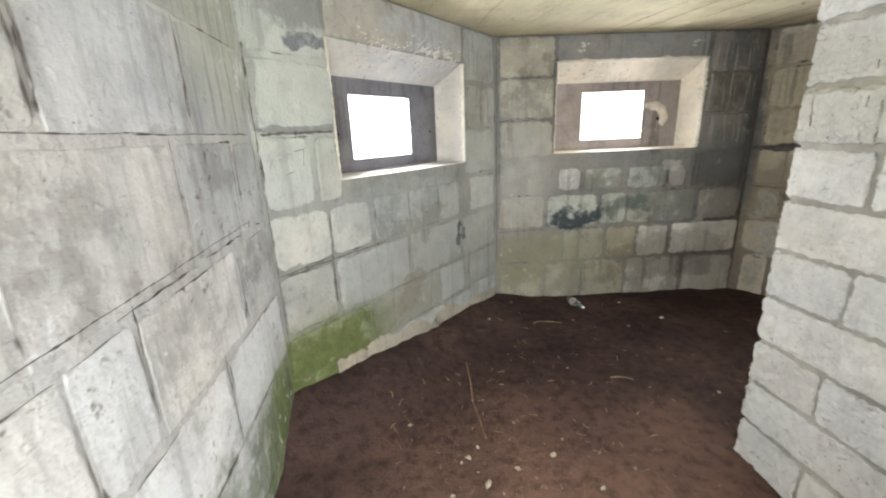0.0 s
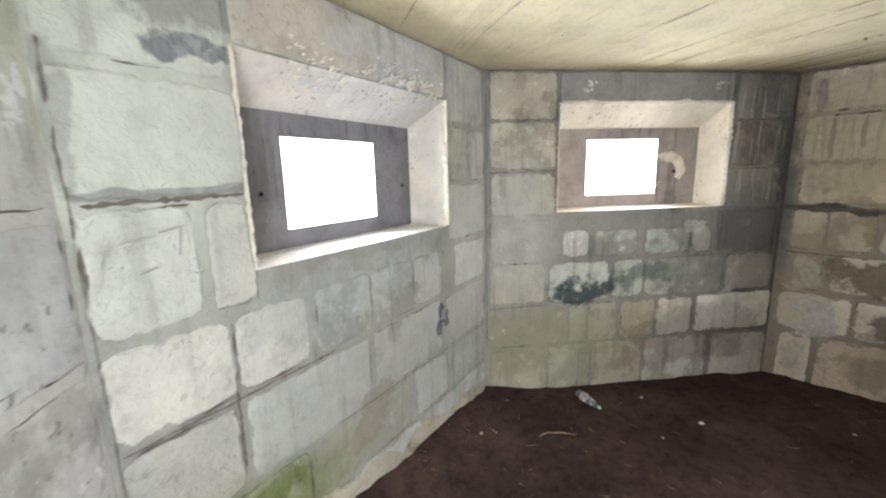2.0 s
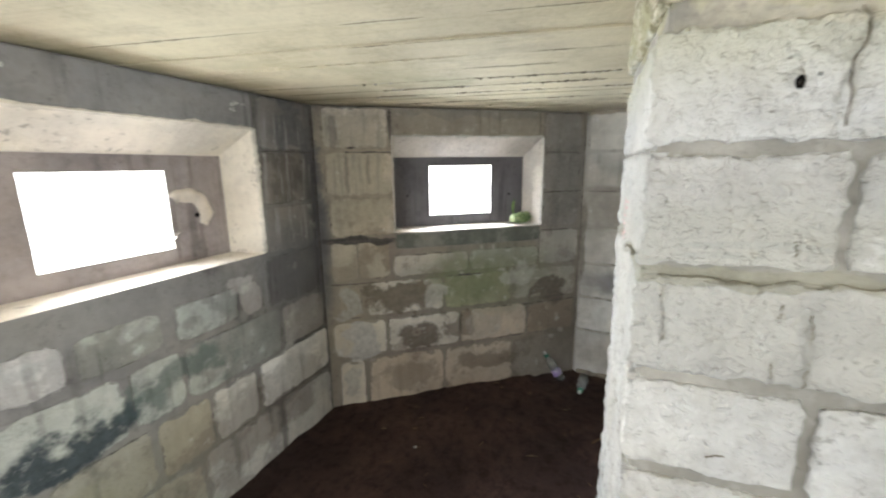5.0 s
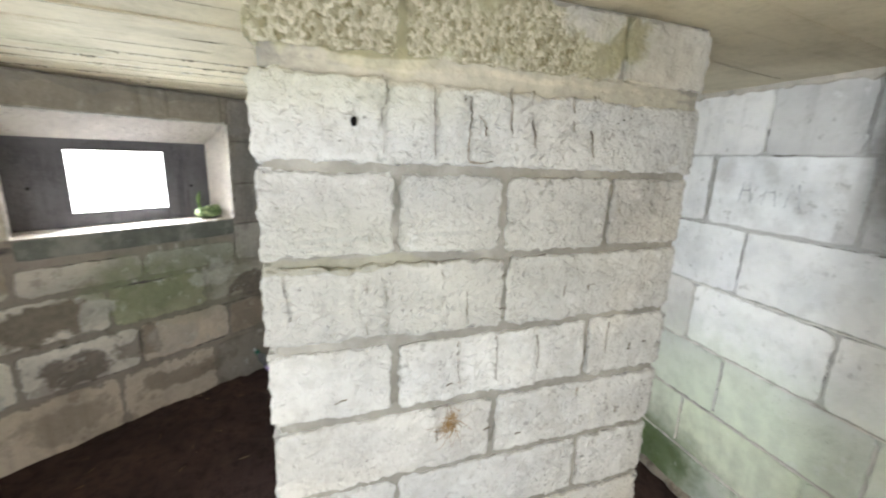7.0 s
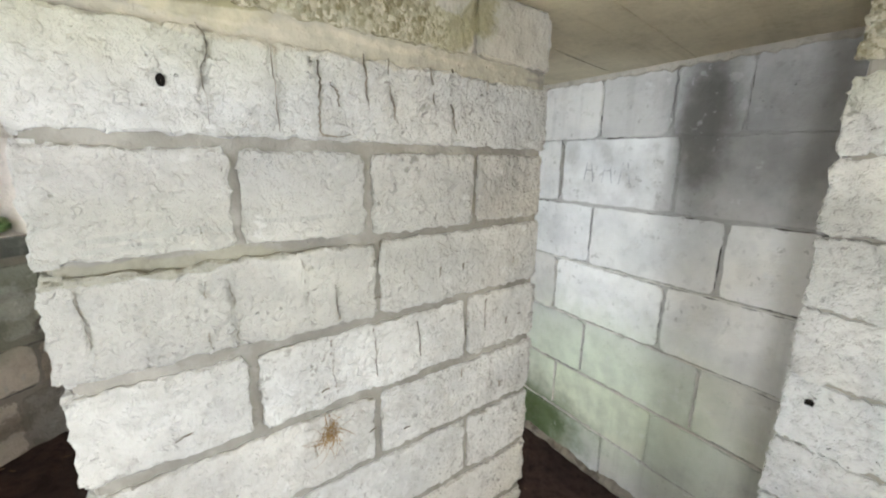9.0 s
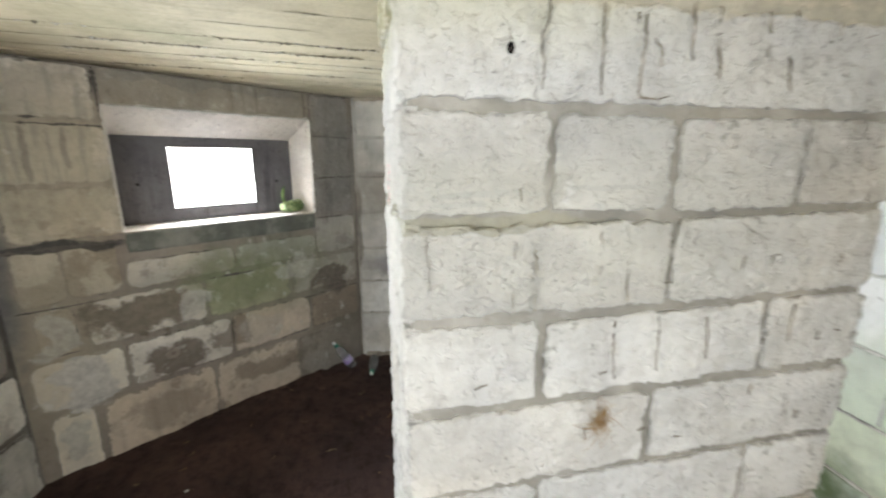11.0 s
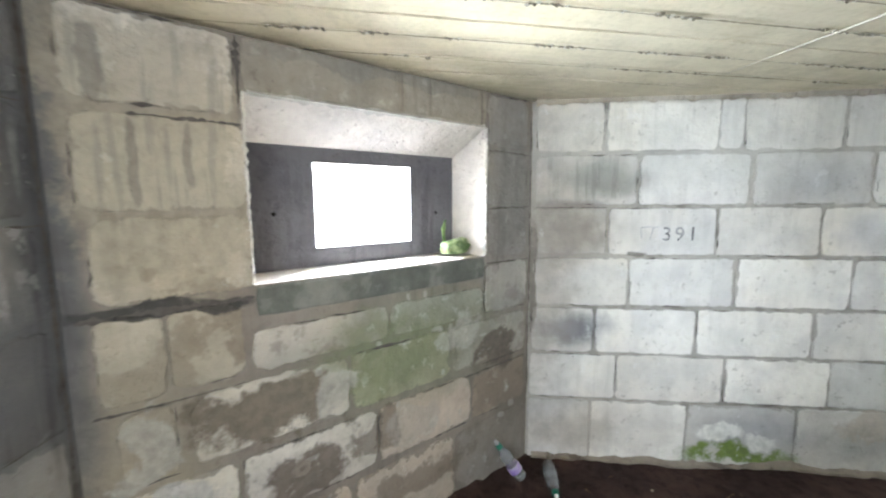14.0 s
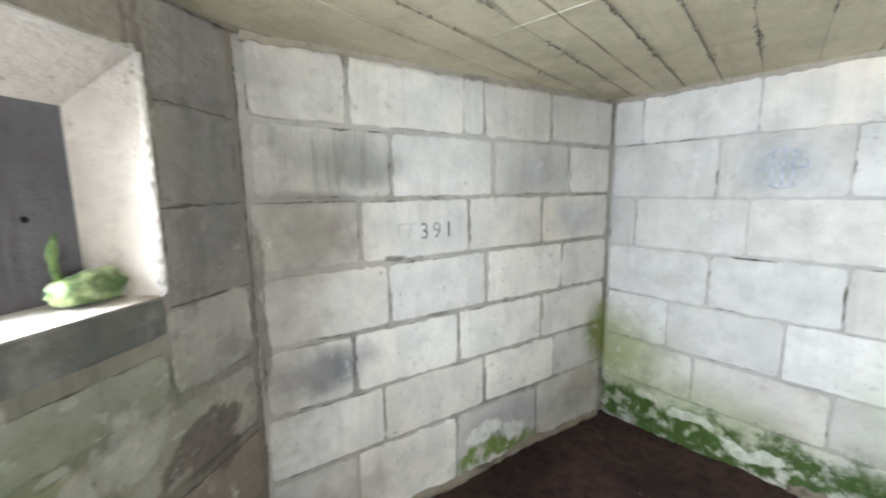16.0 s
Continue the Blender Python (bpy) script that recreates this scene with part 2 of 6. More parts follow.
def rect(bm, y, u0, u1, z0, z1):
    return [bm.verts.new(p) for p in ((u0, y, z0), (u1, y, z0), (u1, y, z1), (u0, y, z1))]


def wall_core(length, s0, s1, opening=None, top=CEIL - 0.004, base=-0.25, face=0.006):
    """Wall body: mortar face, recess with splayed head, loophole, outer face. s0, s1: mitre slopes of the ends."""
    bm = bmesh.new()
    front = rect(bm, face, -s0 * face, length + s1 * face, base, top)
    back = rect(bm, THICK, -s0 * THICK, length + s1 * THICK, base, top)
    ring(bm, back, front)
    if opening:
        u0, u1, z0, z1, depth, zb, a0, a1, b0, b1 = opening
        f = rect(bm, face, u0, u1, z0, z1)
        r = rect(bm, depth, u0 + 0.03, u1 - 0.06, z0 + 0.01, zb)
        a = rect(bm, depth + 0.004, a0, a1, b0, b1)
        o = rect(bm, THICK, a0 - 0.30, a1 + 0.30, b0 - 0.12, b1 + 0.12)
        ring(bm, front, f, 0)
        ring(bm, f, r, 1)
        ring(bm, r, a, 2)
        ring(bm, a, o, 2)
        ring(bm, o, back, 0)
    else:
        bm.faces.new(front)
        bm.faces.new(back)
    bmesh.ops.recalc_face_normals(bm, faces=bm.faces)
    return bm


def block_mesh(w, h, depth, rough, seed, proud=0.0, cells=0, cut=0.006, worn=0.0, craggy=1.0, splits=()):
    """One rough-faced block, its face towards -y. Origin: middle of the face. cells: size of the face's relief, 0 for a plain face."""
    rng = random.Random(seed)
    bm = bmesh.new()
    nu, nz = (max(3, round(w / cells)), max(3, round(h / cells))) if cells else (4, 2)
    off = Vector((rng.uniform(0, 50), rng.uniform(0, 50), rng.uniform(0, 50)))
    tip = rng.uniform(-0.003, 0.003) if cut > 0.002 else 0.0
    us = [-0.5 * w, -0.5 * w + cut] + [(i / nu - 0.5) * w for i in range(1, nu)] + [0.5 * w - cut, 0.5 * w]
    zs = [-0.5 * h, -0.5 * h + cut] + [(k / nz - 0.5) * h for k in range(1, nz)] + [0.5 * h - cut, 0.5 * h]
    mu, mz = len(us) - 1, len(zs) - 1
    steps_out = [rng.uniform(-0.006, 0.003) for _ in range(len(splits) + 1)]
    grid = {}
    for i, x0 in enumerate(us):
        for k, z0 in enumerate(zs):
            q = off + Vector((x0, 0, z0))
            rag = Vector((noise.noise(q * 28), 0, noise.noise(q * 28 + Vector((7, 3, 1))))) * rough * 0.7
            rag += Vector((noise.noise(q * 70), 0, noise.noise(q * 70 + Vector((2, 9, 4))))) * rough * 1.0
            rag += Vector((noise.noise(q * 160), 0, noise.noise(q * 160 + Vector((5, 1, 8))))) * rough * 0.6
            x, z = x0 + rag.x, z0 + rag.z
            rim = i in (0, mu) or k in (0, mz)
            near_corner = (i in (0, 1, mu - 1, mu)) and (k in (0, 1, mz - 1, mz))
            if near_corner:
                x, z = x * (1 - 1.3 * cut / w), z * (1 - 1.3 * cut / h)
            if worn:
                round_x, round_z = max(0.0, abs(x0) - w / 2 + 0.045) / 0.045, max(0.0, abs(z0) - h / 2 + 0.045) / 0.045
                wear = worn * (0.8 + 0.9 * noise.noise(q * 6)) * round_x * round_z
                x, z = x - math.copysign(wear, x0), z - math.copysign(wear, z0)
            y = -proud + tip * x0 / w + noise.noise(q * 9) * rough * 0.6
            if cells:
                y += (noise.noise(q * 26) * rough * 0.40 + noise.noise(q * 62) * rough * 0.22) * craggy
                if craggy > 1.5:
                    # crumbled crust: small flakes gone from the wash
                    flake = noise.noise(q * 85) + 0.6 * noise.noise(q * 19)
                    y += 0.0028 * min(1.0, max(0.0, flake - 0.12) * 5.0) + 0.0012 * noise.noise(q * 125)
            if splits:
                side = sum(1 for g in splits if x0 > g + 0.012 * noise.noise(Vector((z0 * 30, g * 50, seed))))
                y += steps_out[side]
                near = min(abs(x0 - g - 0.012 * noise.noise(Vector((z0 * 30, g * 50, seed)))) for g in splits)
                if near < 0.010:
                    y += 0.007 * (1.0 - near / 0.010) * min(1.0, max(0.0, 0.55 + 1.6 * noise.noise(Vector((z0 * 38, seed, x0 * 12)))))
            if craggy > 1.5:
                y = min(y, 0.002)
            y += rng.uniform(0.5, 1.0) * min(cut, 0.005) if rim else 0.0
            grid[i, k] = bm.verts.new((x, y, z))
    for i in range(mu):
        for k in range(mz):
            f = bm.faces.new((grid[i, k], grid[i + 1, k], grid[i + 1, k + 1], grid[i, k + 1]))
            f.smooth = 0 < i < mu - 1 and 0 < k < mz - 1
    loop = [(i, 0) for i in range(mu)] + [(mu, k) for k in range(mz)] + [(i, mz) for i in range(mu, 0, -1)] + [(0, k) for k in range(mz, 0, -1)]
    skirt = [bm.verts.new((grid[q].co.x, depth, grid[q].co.z)) for q in loop]
    for a in range(len(loop)):
        b = (a + 1) % len(loop)
        bm.faces.new((grid[loop[b]], grid[loop[a]], skirt[a], skirt[b]))
    for e in bm.edges:
        e.smooth = all(f.smooth for f in e.link_faces)
    return bm


def lay(wall, frame_m, material, z_top, z_bot, joints, gap=0.018, bed=0.018, rough=0.004, seed=0, cells=0, proud=0.003, cut=0.006, craggy=1.0, splits=(), tones=()):
    """One course of blocks between the joints (along the wall)."""
    for i, (a, b) in enumerate(zip(joints, joints[1:])):
        rng = random.Random(seed * 131 + i)
        g0, g1, b0, b1 = (rng.uniform(0.7, 1.35) * 0.5 for _ in range(4))
        w, h = b - a - gap * (g0 + g1), z_top - z_bot - bed * (b0 + b1)
        if w < 0.03 or h < 0.03:
            continue
        s = seed * 97 + i
        ob = part("block", block_mesh(w, h, 0.02, rough, s, proud + (rng.uniform(-0.002, 0.003) if cut > 0.002 else 0.0), cells, cut, 0.0, craggy, [g - (a + b) / 2 for g in splits if a + 0.015 < g < b - 0.015]), material, wall)
        ob.matrix_world = frame_m @ pose((a + b + gap * (g0 - g1)) / 2, 0, (z_top + z_bot + bed * (b0 - b1)) / 2, 0, rng.uniform(-0.4, 0.4), 0)
        if i < len(tones):
            ob.color = (*(c * tones[i] for c in (1.0, 0.995, 0.98)), 1.0)


# backs of the recesses, their shade put into the base colours
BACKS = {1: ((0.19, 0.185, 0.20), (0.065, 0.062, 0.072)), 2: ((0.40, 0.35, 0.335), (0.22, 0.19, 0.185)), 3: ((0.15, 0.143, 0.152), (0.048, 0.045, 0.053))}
SILL = masonry("sill_concrete", (0, 0), (1, 0), (0.29, 0.295, 0.275), (0.15, 0.16, 0.145), 0.5, drip=0.2)
LINTELS = {1: ((0.44, 0.435, 0.415), (0.25, 0.245, 0.24)), 2: ((0.29, 0.285, 0.285), (0.16, 0.155, 0.155)), 3: ((0.60, 0.56, 0.49), (0.36, 0.33, 0.285))}
SPLASH_RNG = random.Random(33)
SPLASHES = {1: ((0.95, 1.70, 0.35, 0.05, (0.28, 0.28, 0.285), 0.6), (1.02, 1.645, 0.16, 0.03, (0.28, 0.285, 0.31), 0.5)), 2: tuple((u + SPLASH_RNG.uniform(-0.045, 0.045), z + SPLASH_RNG.uniform(-0.03, 0.03), SPLASH_RNG.uniform(0.006, 0.022), SPLASH_RNG.uniform(0.004, 0.013), (0.55, 0.53, 0.49), SPLASH_RNG.uniform(0.4, 0.75)) for u, z in ((0.57, 1.715), (1.34, 1.72)) for _ in range(7)), 3: ((0.9, 1.77, 0.5, 0.03, (0.2, 0.19, 0.17), 0.6),)}
CHIP_RNG = random.Random(6)
CHIPS = {1: (*((CHIP_RNG.uniform(0.62, 1.22), CHIP_RNG.uniform(1.50, 1.62), CHIP_RNG.uniform(0.015, 0.09), CHIP_RNG.uniform(0.004, 0.013), (0.36, 0.36, 0.36), 0.3) for _ in range(9)), (1.0, 1.55, 0.22, 0.045, (0.38, 0.38, 0.39), 0.3), (0.7, 1.58, 0.2, 0.02, (0.34, 0.34, 0.34), 0.4)), 2: (), 3: ()}


def slope(i):
    """Mitre slope at CORNERS[i] between the walls before and after it."""
    a, b, c = (Vector(CORNERS[j]) for j in (i - 1, i, i + 1))
    e, f = (b - a).normalized(), (c - b).normalized()
    return math.tan(math.atan2(e.y * f.x - e.x * f.y, e.dot(f)) / 2)


WALLS = {}
MORTAR = {0: ((0.46, 0.45, 0.435), (0.29, 0.28, 0.265)), 1: ((0.26, 0.26, 0.24), (0.14, 0.14, 0.13)), 2: ((0.27, 0.258, 0.24), (0.13, 0.122, 0.115)),
          3: ((0.32, 0.28, 0.24), (0.17, 0.145, 0.125)), 4: ((0.54, 0.52, 0.475), (0.31, 0.29, 0.255)), 5: ((0.52, 0.51, 0.49), (0.34, 0.33, 0.31))}
NAMES = ["wall_west", "wall_northwest", "wall_north", "wall_northeast", "wall_east", "wall_south"]
LABELS = ["white limewashed concrete block wall beside the entrance",
          "grey concrete block wall with a loophole and green base",
          "sooty grey concrete block wall with a broken loophole",
          "patchy grey-brown concrete block wall with a loophole",
          "pale limewashed concrete block wall with faint graffiti",
          "white limewashed concrete block wall with mossy green base"]
# opening: u0, u1, sill, head at the face, recess depth, head at the back, loophole u0, u1, z0, z1
OPENINGS = {1: (0.36, 1.31, 1.05, 1.60, 0.16, 1.49, 0.59, 1.02, 1.12, 1.415),
            2: (0.41, 1.42, 1.06, 1.64, 0.16, 1.52, 0.655, 1.10, 1.138, 1.457),
            3: (0.43, 1.41, 1.07, 1.64, 0.16, 1.52, 0.69, 1.115, 1.15, 1.465)}
PALE = (0.40, 0.385, 0.35)
CRUST_RNG = random.Random(17)
LOOK = {0: dict(light=(0.58, 0.587, 0.592), dark=(0.35, 0.347, 0.342), wear=0.46, drip=0.35, pits=0.9, specks=0.75, runs=((2.9, 1.5, 0.3, 0.28, (0.22, 0.22, 0.215), 0.55, 6.0), (2.0, 1.1, 1.1, 0.5, (0.27, 0.265, 0.25), 0.3, 7.0)),
                stains=((2.75, 0.25, 0.5, 0.22, GREEN, 0.6), (2.45, 1.66, 0.25, 0.15, SOOT, 0.35)),
                washes=((3.0, 0.2, 0.35, 0.35, (0.13, 0.15, 0.06), 0.8), (3.0, 1.6, 0.40, 0.45, (0.36, 0.375, 0.30), 0.65), (2.3, 1.7, 0.6, 0.22, (0.45, 0.46, 0.44), 0.6))),
        1: dict(light=(0.47, 0.477, 0.455), dark=(0.25, 0.255, 0.24), wear=0.49, drip=0.25, runs=((1.5, 1.5, 0.2, 0.28, (0.20, 0.195, 0.185), 0.6, 2.0), (0.12, 1.64, 0.2, 0.14, (0.22, 0.225, 0.21), 0.5, 4.0)),
                stains=((0.75, 0.40, 0.14, 0.12, BROWN, 0.5), (0.12, 0.30, 0.34, 0.13, (0.07, 0.083, 0.027), 0.8),
                        (0.27, 1.565, 0.11, 0.035, (0.10, 0.105, 0.115), 0.9), (0.20, 1.262, 0.22, 0.014, (0.13, 0.13, 0.13), 0.7), (0.02, 1.4, 0.025, 0.15, (0.13, 0.13, 0.12), 0.5), (0.35, 1.70, 0.3, 0.10, SOOT, 0.45),
                        (0.75, 0.90, 0.5, 0.10, (0.22, 0.225, 0.215), 0.5), (1.25, 0.66, 0.045, 0.05, (0.05, 0.05, 0.055), 0.9), (1.21, 0.60, 0.03, 0.04, (0.06, 0.06, 0.065), 0.85), (1.29, 0.62, 0.02, 0.05, (0.05, 0.05, 0.055), 0.85)),
                washes=((1.58, 0.95, 0.34, 0.80, (0.31, 0.30, 0.27), 0.5), (0.12, 1.42, 0.42, 0.62, (0.32, 0.33, 0.29), 0.85), (0.9, 0.38, 1.1, 0.55, (0.20, 0.198, 0.175), 0.6), (0.15, 0.25, 0.62, 0.30, (0.10, 0.115, 0.043), 0.9))),
        2: dict(light=(0.78, 0.755, 0.70), dark=(0.42, 0.40, 0.375), wear=0.52, drip=0.45, vary=0.3, runs=((1.60, 1.42, 0.17, 0.33, (0.34, 0.33, 0.315), 0.75, 3.0), (0.22, 1.30, 0.2, 0.4, (0.24, 0.235, 0.22), 0.2, 5.0)),
                stains=((0.57, 0.605, 0.25, 0.082, (0.035, 0.046, 0.05), 0.95), (0.95, 0.68, 0.24, 0.11, DARKGREEN, 0.6), (1.70, 1.62, 0.16, 0.12, (0.11, 0.11, 0.115), 0.7),
                        (0.35, 0.30, 0.4, 0.16, (0.19, 0.185, 0.11), 0.35), (1.3, 0.28, 0.5, 0.2, BROWN, 0.5), (0.525, 0.90, 0.06, 0.055, (0.42, 0.41, 0.38), 0.9),
                        (0.80, 0.91, 0.07, 0.04, PALE, 0.3), (1.26, 0.915, 0.08, 0.045, PALE, 0.45), (1.55, 0.42, 0.15, 0.09, PALE, 0.5),
                        (1.2, 0.45, 0.12, 0.08, (0.33, 0.31, 0.27), 0.6), (0.2, 1.66, 0.16, 0.1, (0.30, 0.28, 0.24), 0.4)),
                # both ends of the wall darken softly towards the corners
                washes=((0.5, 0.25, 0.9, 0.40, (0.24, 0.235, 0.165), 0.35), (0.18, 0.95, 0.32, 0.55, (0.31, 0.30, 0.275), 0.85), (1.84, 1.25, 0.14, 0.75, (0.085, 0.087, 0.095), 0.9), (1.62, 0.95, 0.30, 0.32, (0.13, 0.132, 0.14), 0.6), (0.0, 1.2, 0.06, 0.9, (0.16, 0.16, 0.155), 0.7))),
        3: dict(light=(0.82, 0.765, 0.68), dark=(0.42, 0.37, 0.32), wear=0.50, drip=0.15,
                vary=0.12, runs=((0.22, 1.50, 0.2, 0.26, (0.20, 0.19, 0.175), 0.32, 8.0),),
                stains=((0.90, 0.74, 0.34, 0.17, (0.15, 0.175, 0.09), 0.45), (0.20, 1.03, 0.25, 0.022, (0.05, 0.048, 0.046), 0.9), (0.46, 0.65, 0.21, 0.125, (0.15, 0.125, 0.095), 0.92), (0.58, 0.41, 0.14, 0.08, (0.13, 0.105, 0.085), 0.85),
                        (1.52, 0.62, 0.15, 0.10, (0.11, 0.09, 0.075), 0.85), (1.0, 0.15, 0.25, 0.06, BROWN, 0.6), (0.5, 0.15, 0.2, 0.1, BROWN, 0.4), (0.85, 0.45, 0.12, 0.09, (0.14, 0.115, 0.09), 0.7),
                        (0.15, 0.64, 0.07, 0.10, (0.36, 0.34, 0.30), 0.7), (0.19, 0.39, 0.15, 0.10, (0.42, 0.40, 0.37), 0.85), (0.15, 0.15, 0.06, 0.10, (0.40, 0.38, 0.34), 0.8),
                        (0.66, 0.66, 0.06, 0.09, (0.38, 0.36, 0.32), 0.7), (0.21, 1.42, 0.24, 0.40, (0.31, 0.275, 0.21), 0.65), (1.0, 0.40, 0.14, 0.07, (0.34, 0.31, 0.27), 0.5), (1.58, 1.3, 0.20, 0.58, (0.24, 0.23, 0.22), 0.4),
                        (1.25, 0.78, 0.10, 0.10, PALE, 0.5), (1.55, 0.38, 0.22, 0.22, (0.14, 0.12, 0.095), 0.45), *((CRUST_RNG.uniform(0.55, 1.66), CRUST_RNG.uniform(0.12, 0.95), CRUST_RNG.uniform(0.008, 0.035), CRUST_RNG.uniform(0.006, 0.022), (0.42, 0.41, 0.365), 0.4) for _ in range(18)), (0.10, 1.64, 0.02, 0.10, SOOT, 0.4), (0.17, 1.42, 0.014, 0.12, SOOT, 0.4), (0.29, 1.45, 0.012, 0.10, SOOT, 0.35)),
                # the last three washes darken the two ends
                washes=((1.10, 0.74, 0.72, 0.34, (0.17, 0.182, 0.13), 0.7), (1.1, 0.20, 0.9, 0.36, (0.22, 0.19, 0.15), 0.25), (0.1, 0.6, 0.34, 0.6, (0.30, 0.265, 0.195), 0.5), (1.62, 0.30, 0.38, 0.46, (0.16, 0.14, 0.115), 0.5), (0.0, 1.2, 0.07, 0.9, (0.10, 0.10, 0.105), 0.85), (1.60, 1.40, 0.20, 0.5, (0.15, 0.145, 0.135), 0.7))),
        4: dict(runs=((0.30, 1.43, 0.24, 0.11, (0.13, 0.13, 0.11), 0.25, 11.0), (0.9, 1.68, 1.0, 0.12, (0.40, 0.40, 0.36), 0.12, 12.0)), light=(0.84, 0.83, 0.795), dark=(0.60, 0.58, 0.54), wear=0.30, drip=0.12, vary=0.18, pits=0.35, clouds=0.5, grain=0.3, specks=0.45,
                stains=((0.02, 0.95, 0.03, 0.3, (0.15, 0.135, 0.11), 0.7), (0.52, 1.055, 0.05, 0.014, (0.16, 0.15, 0.13), 0.8),
                        (1.05, 0.02, 0.30, 0.05, (0.11, 0.17, 0.02), 0.9), (1.70, 0.18, 0.18, 0.09, (0.36, 0.31, 0.25), 0.5), (0.95, 0.12, 0.10, 0.05, (0.66, 0.66, 0.62), 0.7), (1.15, 0.10, 0.10, 0.04, (0.66, 0.66, 0.62), 0.6)),
                # one tall wash darkens the north end
                washes=((0.19, 1.16, 0.28, 0.18, (0.23, 0.205, 0.175), 0.85), (0.33, 1.43, 0.28, 0.12, (0.19, 0.19, 0.165), 0.85), (0.1, 1.30, 0.3, 0.03, (0.16, 0.15, 0.13), 0.7), (0.15, 1.68, 0.2, 0.16, (0.44, 0.42, 0.38), 0.5), (0.20, 0.67, 0.27, 0.12, (0.17, 0.175, 0.195), 0.95), (0.9, 1.80, 1.5, 0.035, (0.22, 0.19, 0.12), 0.8), (0.45, 0.12, 0.55, 0.22, (0.50, 0.45, 0.40), 0.5), (1.62, 0.12, 0.22, 0.12, (0.26, 0.26, 0.24), 0.6), (1.3, 1.42, 0.22, 0.12, (0.38, 0.39, 0.41), 0.6), (1.12, 0.15, 0.34, 0.12, (0.30, 0.30, 0.315), 0.7), (1.6, 1.16, 0.26, 0.12, (0.46, 0.47, 0.50), 0.5), (1.88, 0.48, 0.20, 0.25, (0.17, 0.20, 0.05), 0.9), (0.25, 0.12, 0.3, 0.12, (0.36, 0.33, 0.28), 0.5), (0.0, 1.0, 0.32, 1.2, (0.33, 0.305, 0.27), 0.75), (0.9, 1.60, 1.3, 0.30, (0.58, 0.585, 0.55), 0.4))),
        5: dict(light=(0.83, 0.83, 0.82), dark=(0.56, 0.55, 0.53), wear=0.38, drip=0.12, pits=0.3, grain=0.3, specks=0.4,
                stains=((0.45, 0.04, 0.95, 0.16, (0.034, 0.078, 0.008), 0.95), (0.5, 0.12, 0.12, 0.035, (0.6, 0.62, 0.55), 0.7), (0.75, 0.06, 0.10, 0.05, (0.6, 0.62, 0.55), 0.8), (0.28, 0.16, 0.08, 0.03, (0.6, 0.62, 0.55), 0.5)),
                washes=((0.05, 0.40, 0.45, 0.30, (0.24, 0.28, 0.10), 0.85), (0.5, 0.15, 0.7, 0.24, (0.30, 0.34, 0.18), 0.7), (1.75, 0.45, 0.85, 0.46, (0.60, 0.66, 0.50), 0.7), (1.40, 0.10, 0.42, 0.27, (0.09, 0.125, 0.05), 0.95),
                        # grey washes paint a cast shadow at top west and dim the east end
                        (2.04, 1.60, 0.13, 0.38, (0.115, 0.11, 0.10), 0.95), (2.33, 1.55, 0.40, 0.34, (0.25, 0.245, 0.235), 0.75), (0.5, 1.05, 0.8, 0.9, (0.50, 0.50, 0.485), 0.65), (0.74, 1.41, 0.2, 0.12, (0.36, 0.385, 0.40), 0.7)))}
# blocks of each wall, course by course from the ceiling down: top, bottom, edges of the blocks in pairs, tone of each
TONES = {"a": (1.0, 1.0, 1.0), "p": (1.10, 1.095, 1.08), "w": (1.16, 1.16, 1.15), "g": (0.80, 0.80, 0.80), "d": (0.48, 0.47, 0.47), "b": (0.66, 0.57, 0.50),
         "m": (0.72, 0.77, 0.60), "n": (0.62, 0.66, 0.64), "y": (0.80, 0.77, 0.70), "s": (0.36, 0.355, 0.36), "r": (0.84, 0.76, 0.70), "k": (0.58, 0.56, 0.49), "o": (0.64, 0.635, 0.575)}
ROWS_WEST = [(1.80, 1.50, (0.02, 0.5, 0.5, 1.0, 1.0, 1.45, 1.45, 1.95, 1.95, 2.5, 2.5, 3.13), "aaaagg"),
             (1.495, 1.245, (0.02, 0.8, 0.8, 1.3, 1.3, 1.75, 1.75, 2.275, 2.29, 2.715, 2.725, 3.125), "aapaag"),
             (1.222, 0.955, (0.02, 0.5, 0.5, 1.05, 1.05, 1.6, 1.6, 2.14, 2.155, 2.605, 2.62, 2.94, 2.95, 3.125), "apaaaag"),
             (0.932, 0.69, (0.02, 0.3, 0.3, 0.85, 0.85, 1.4, 1.4, 1.85, 1.85, 2.185, 2.195, 2.345, 2.365, 2.815, 2.83, 3.125), "aapawpwa"),
             (0.672, 0.43, (0.02, 0.6, 0.6, 1.15, 1.15, 1.7, 1.7, 2.14, 2.14, 2.64, 2.65, 3.125), "aaapwa"),
             (0.42, 0.165, (0.02, 0.9, 0.9, 1.45, 1.45, 1.95, 1.95, 2.4, 2.4, 2.9, 2.91, 3.125), "aaaaam"), (0.16, -0.12, (0.02, 1.1, 1.1, 1.6, 1.6, 2.1, 2.1, 2.65, 2.65, 3.12), "aaaam")]
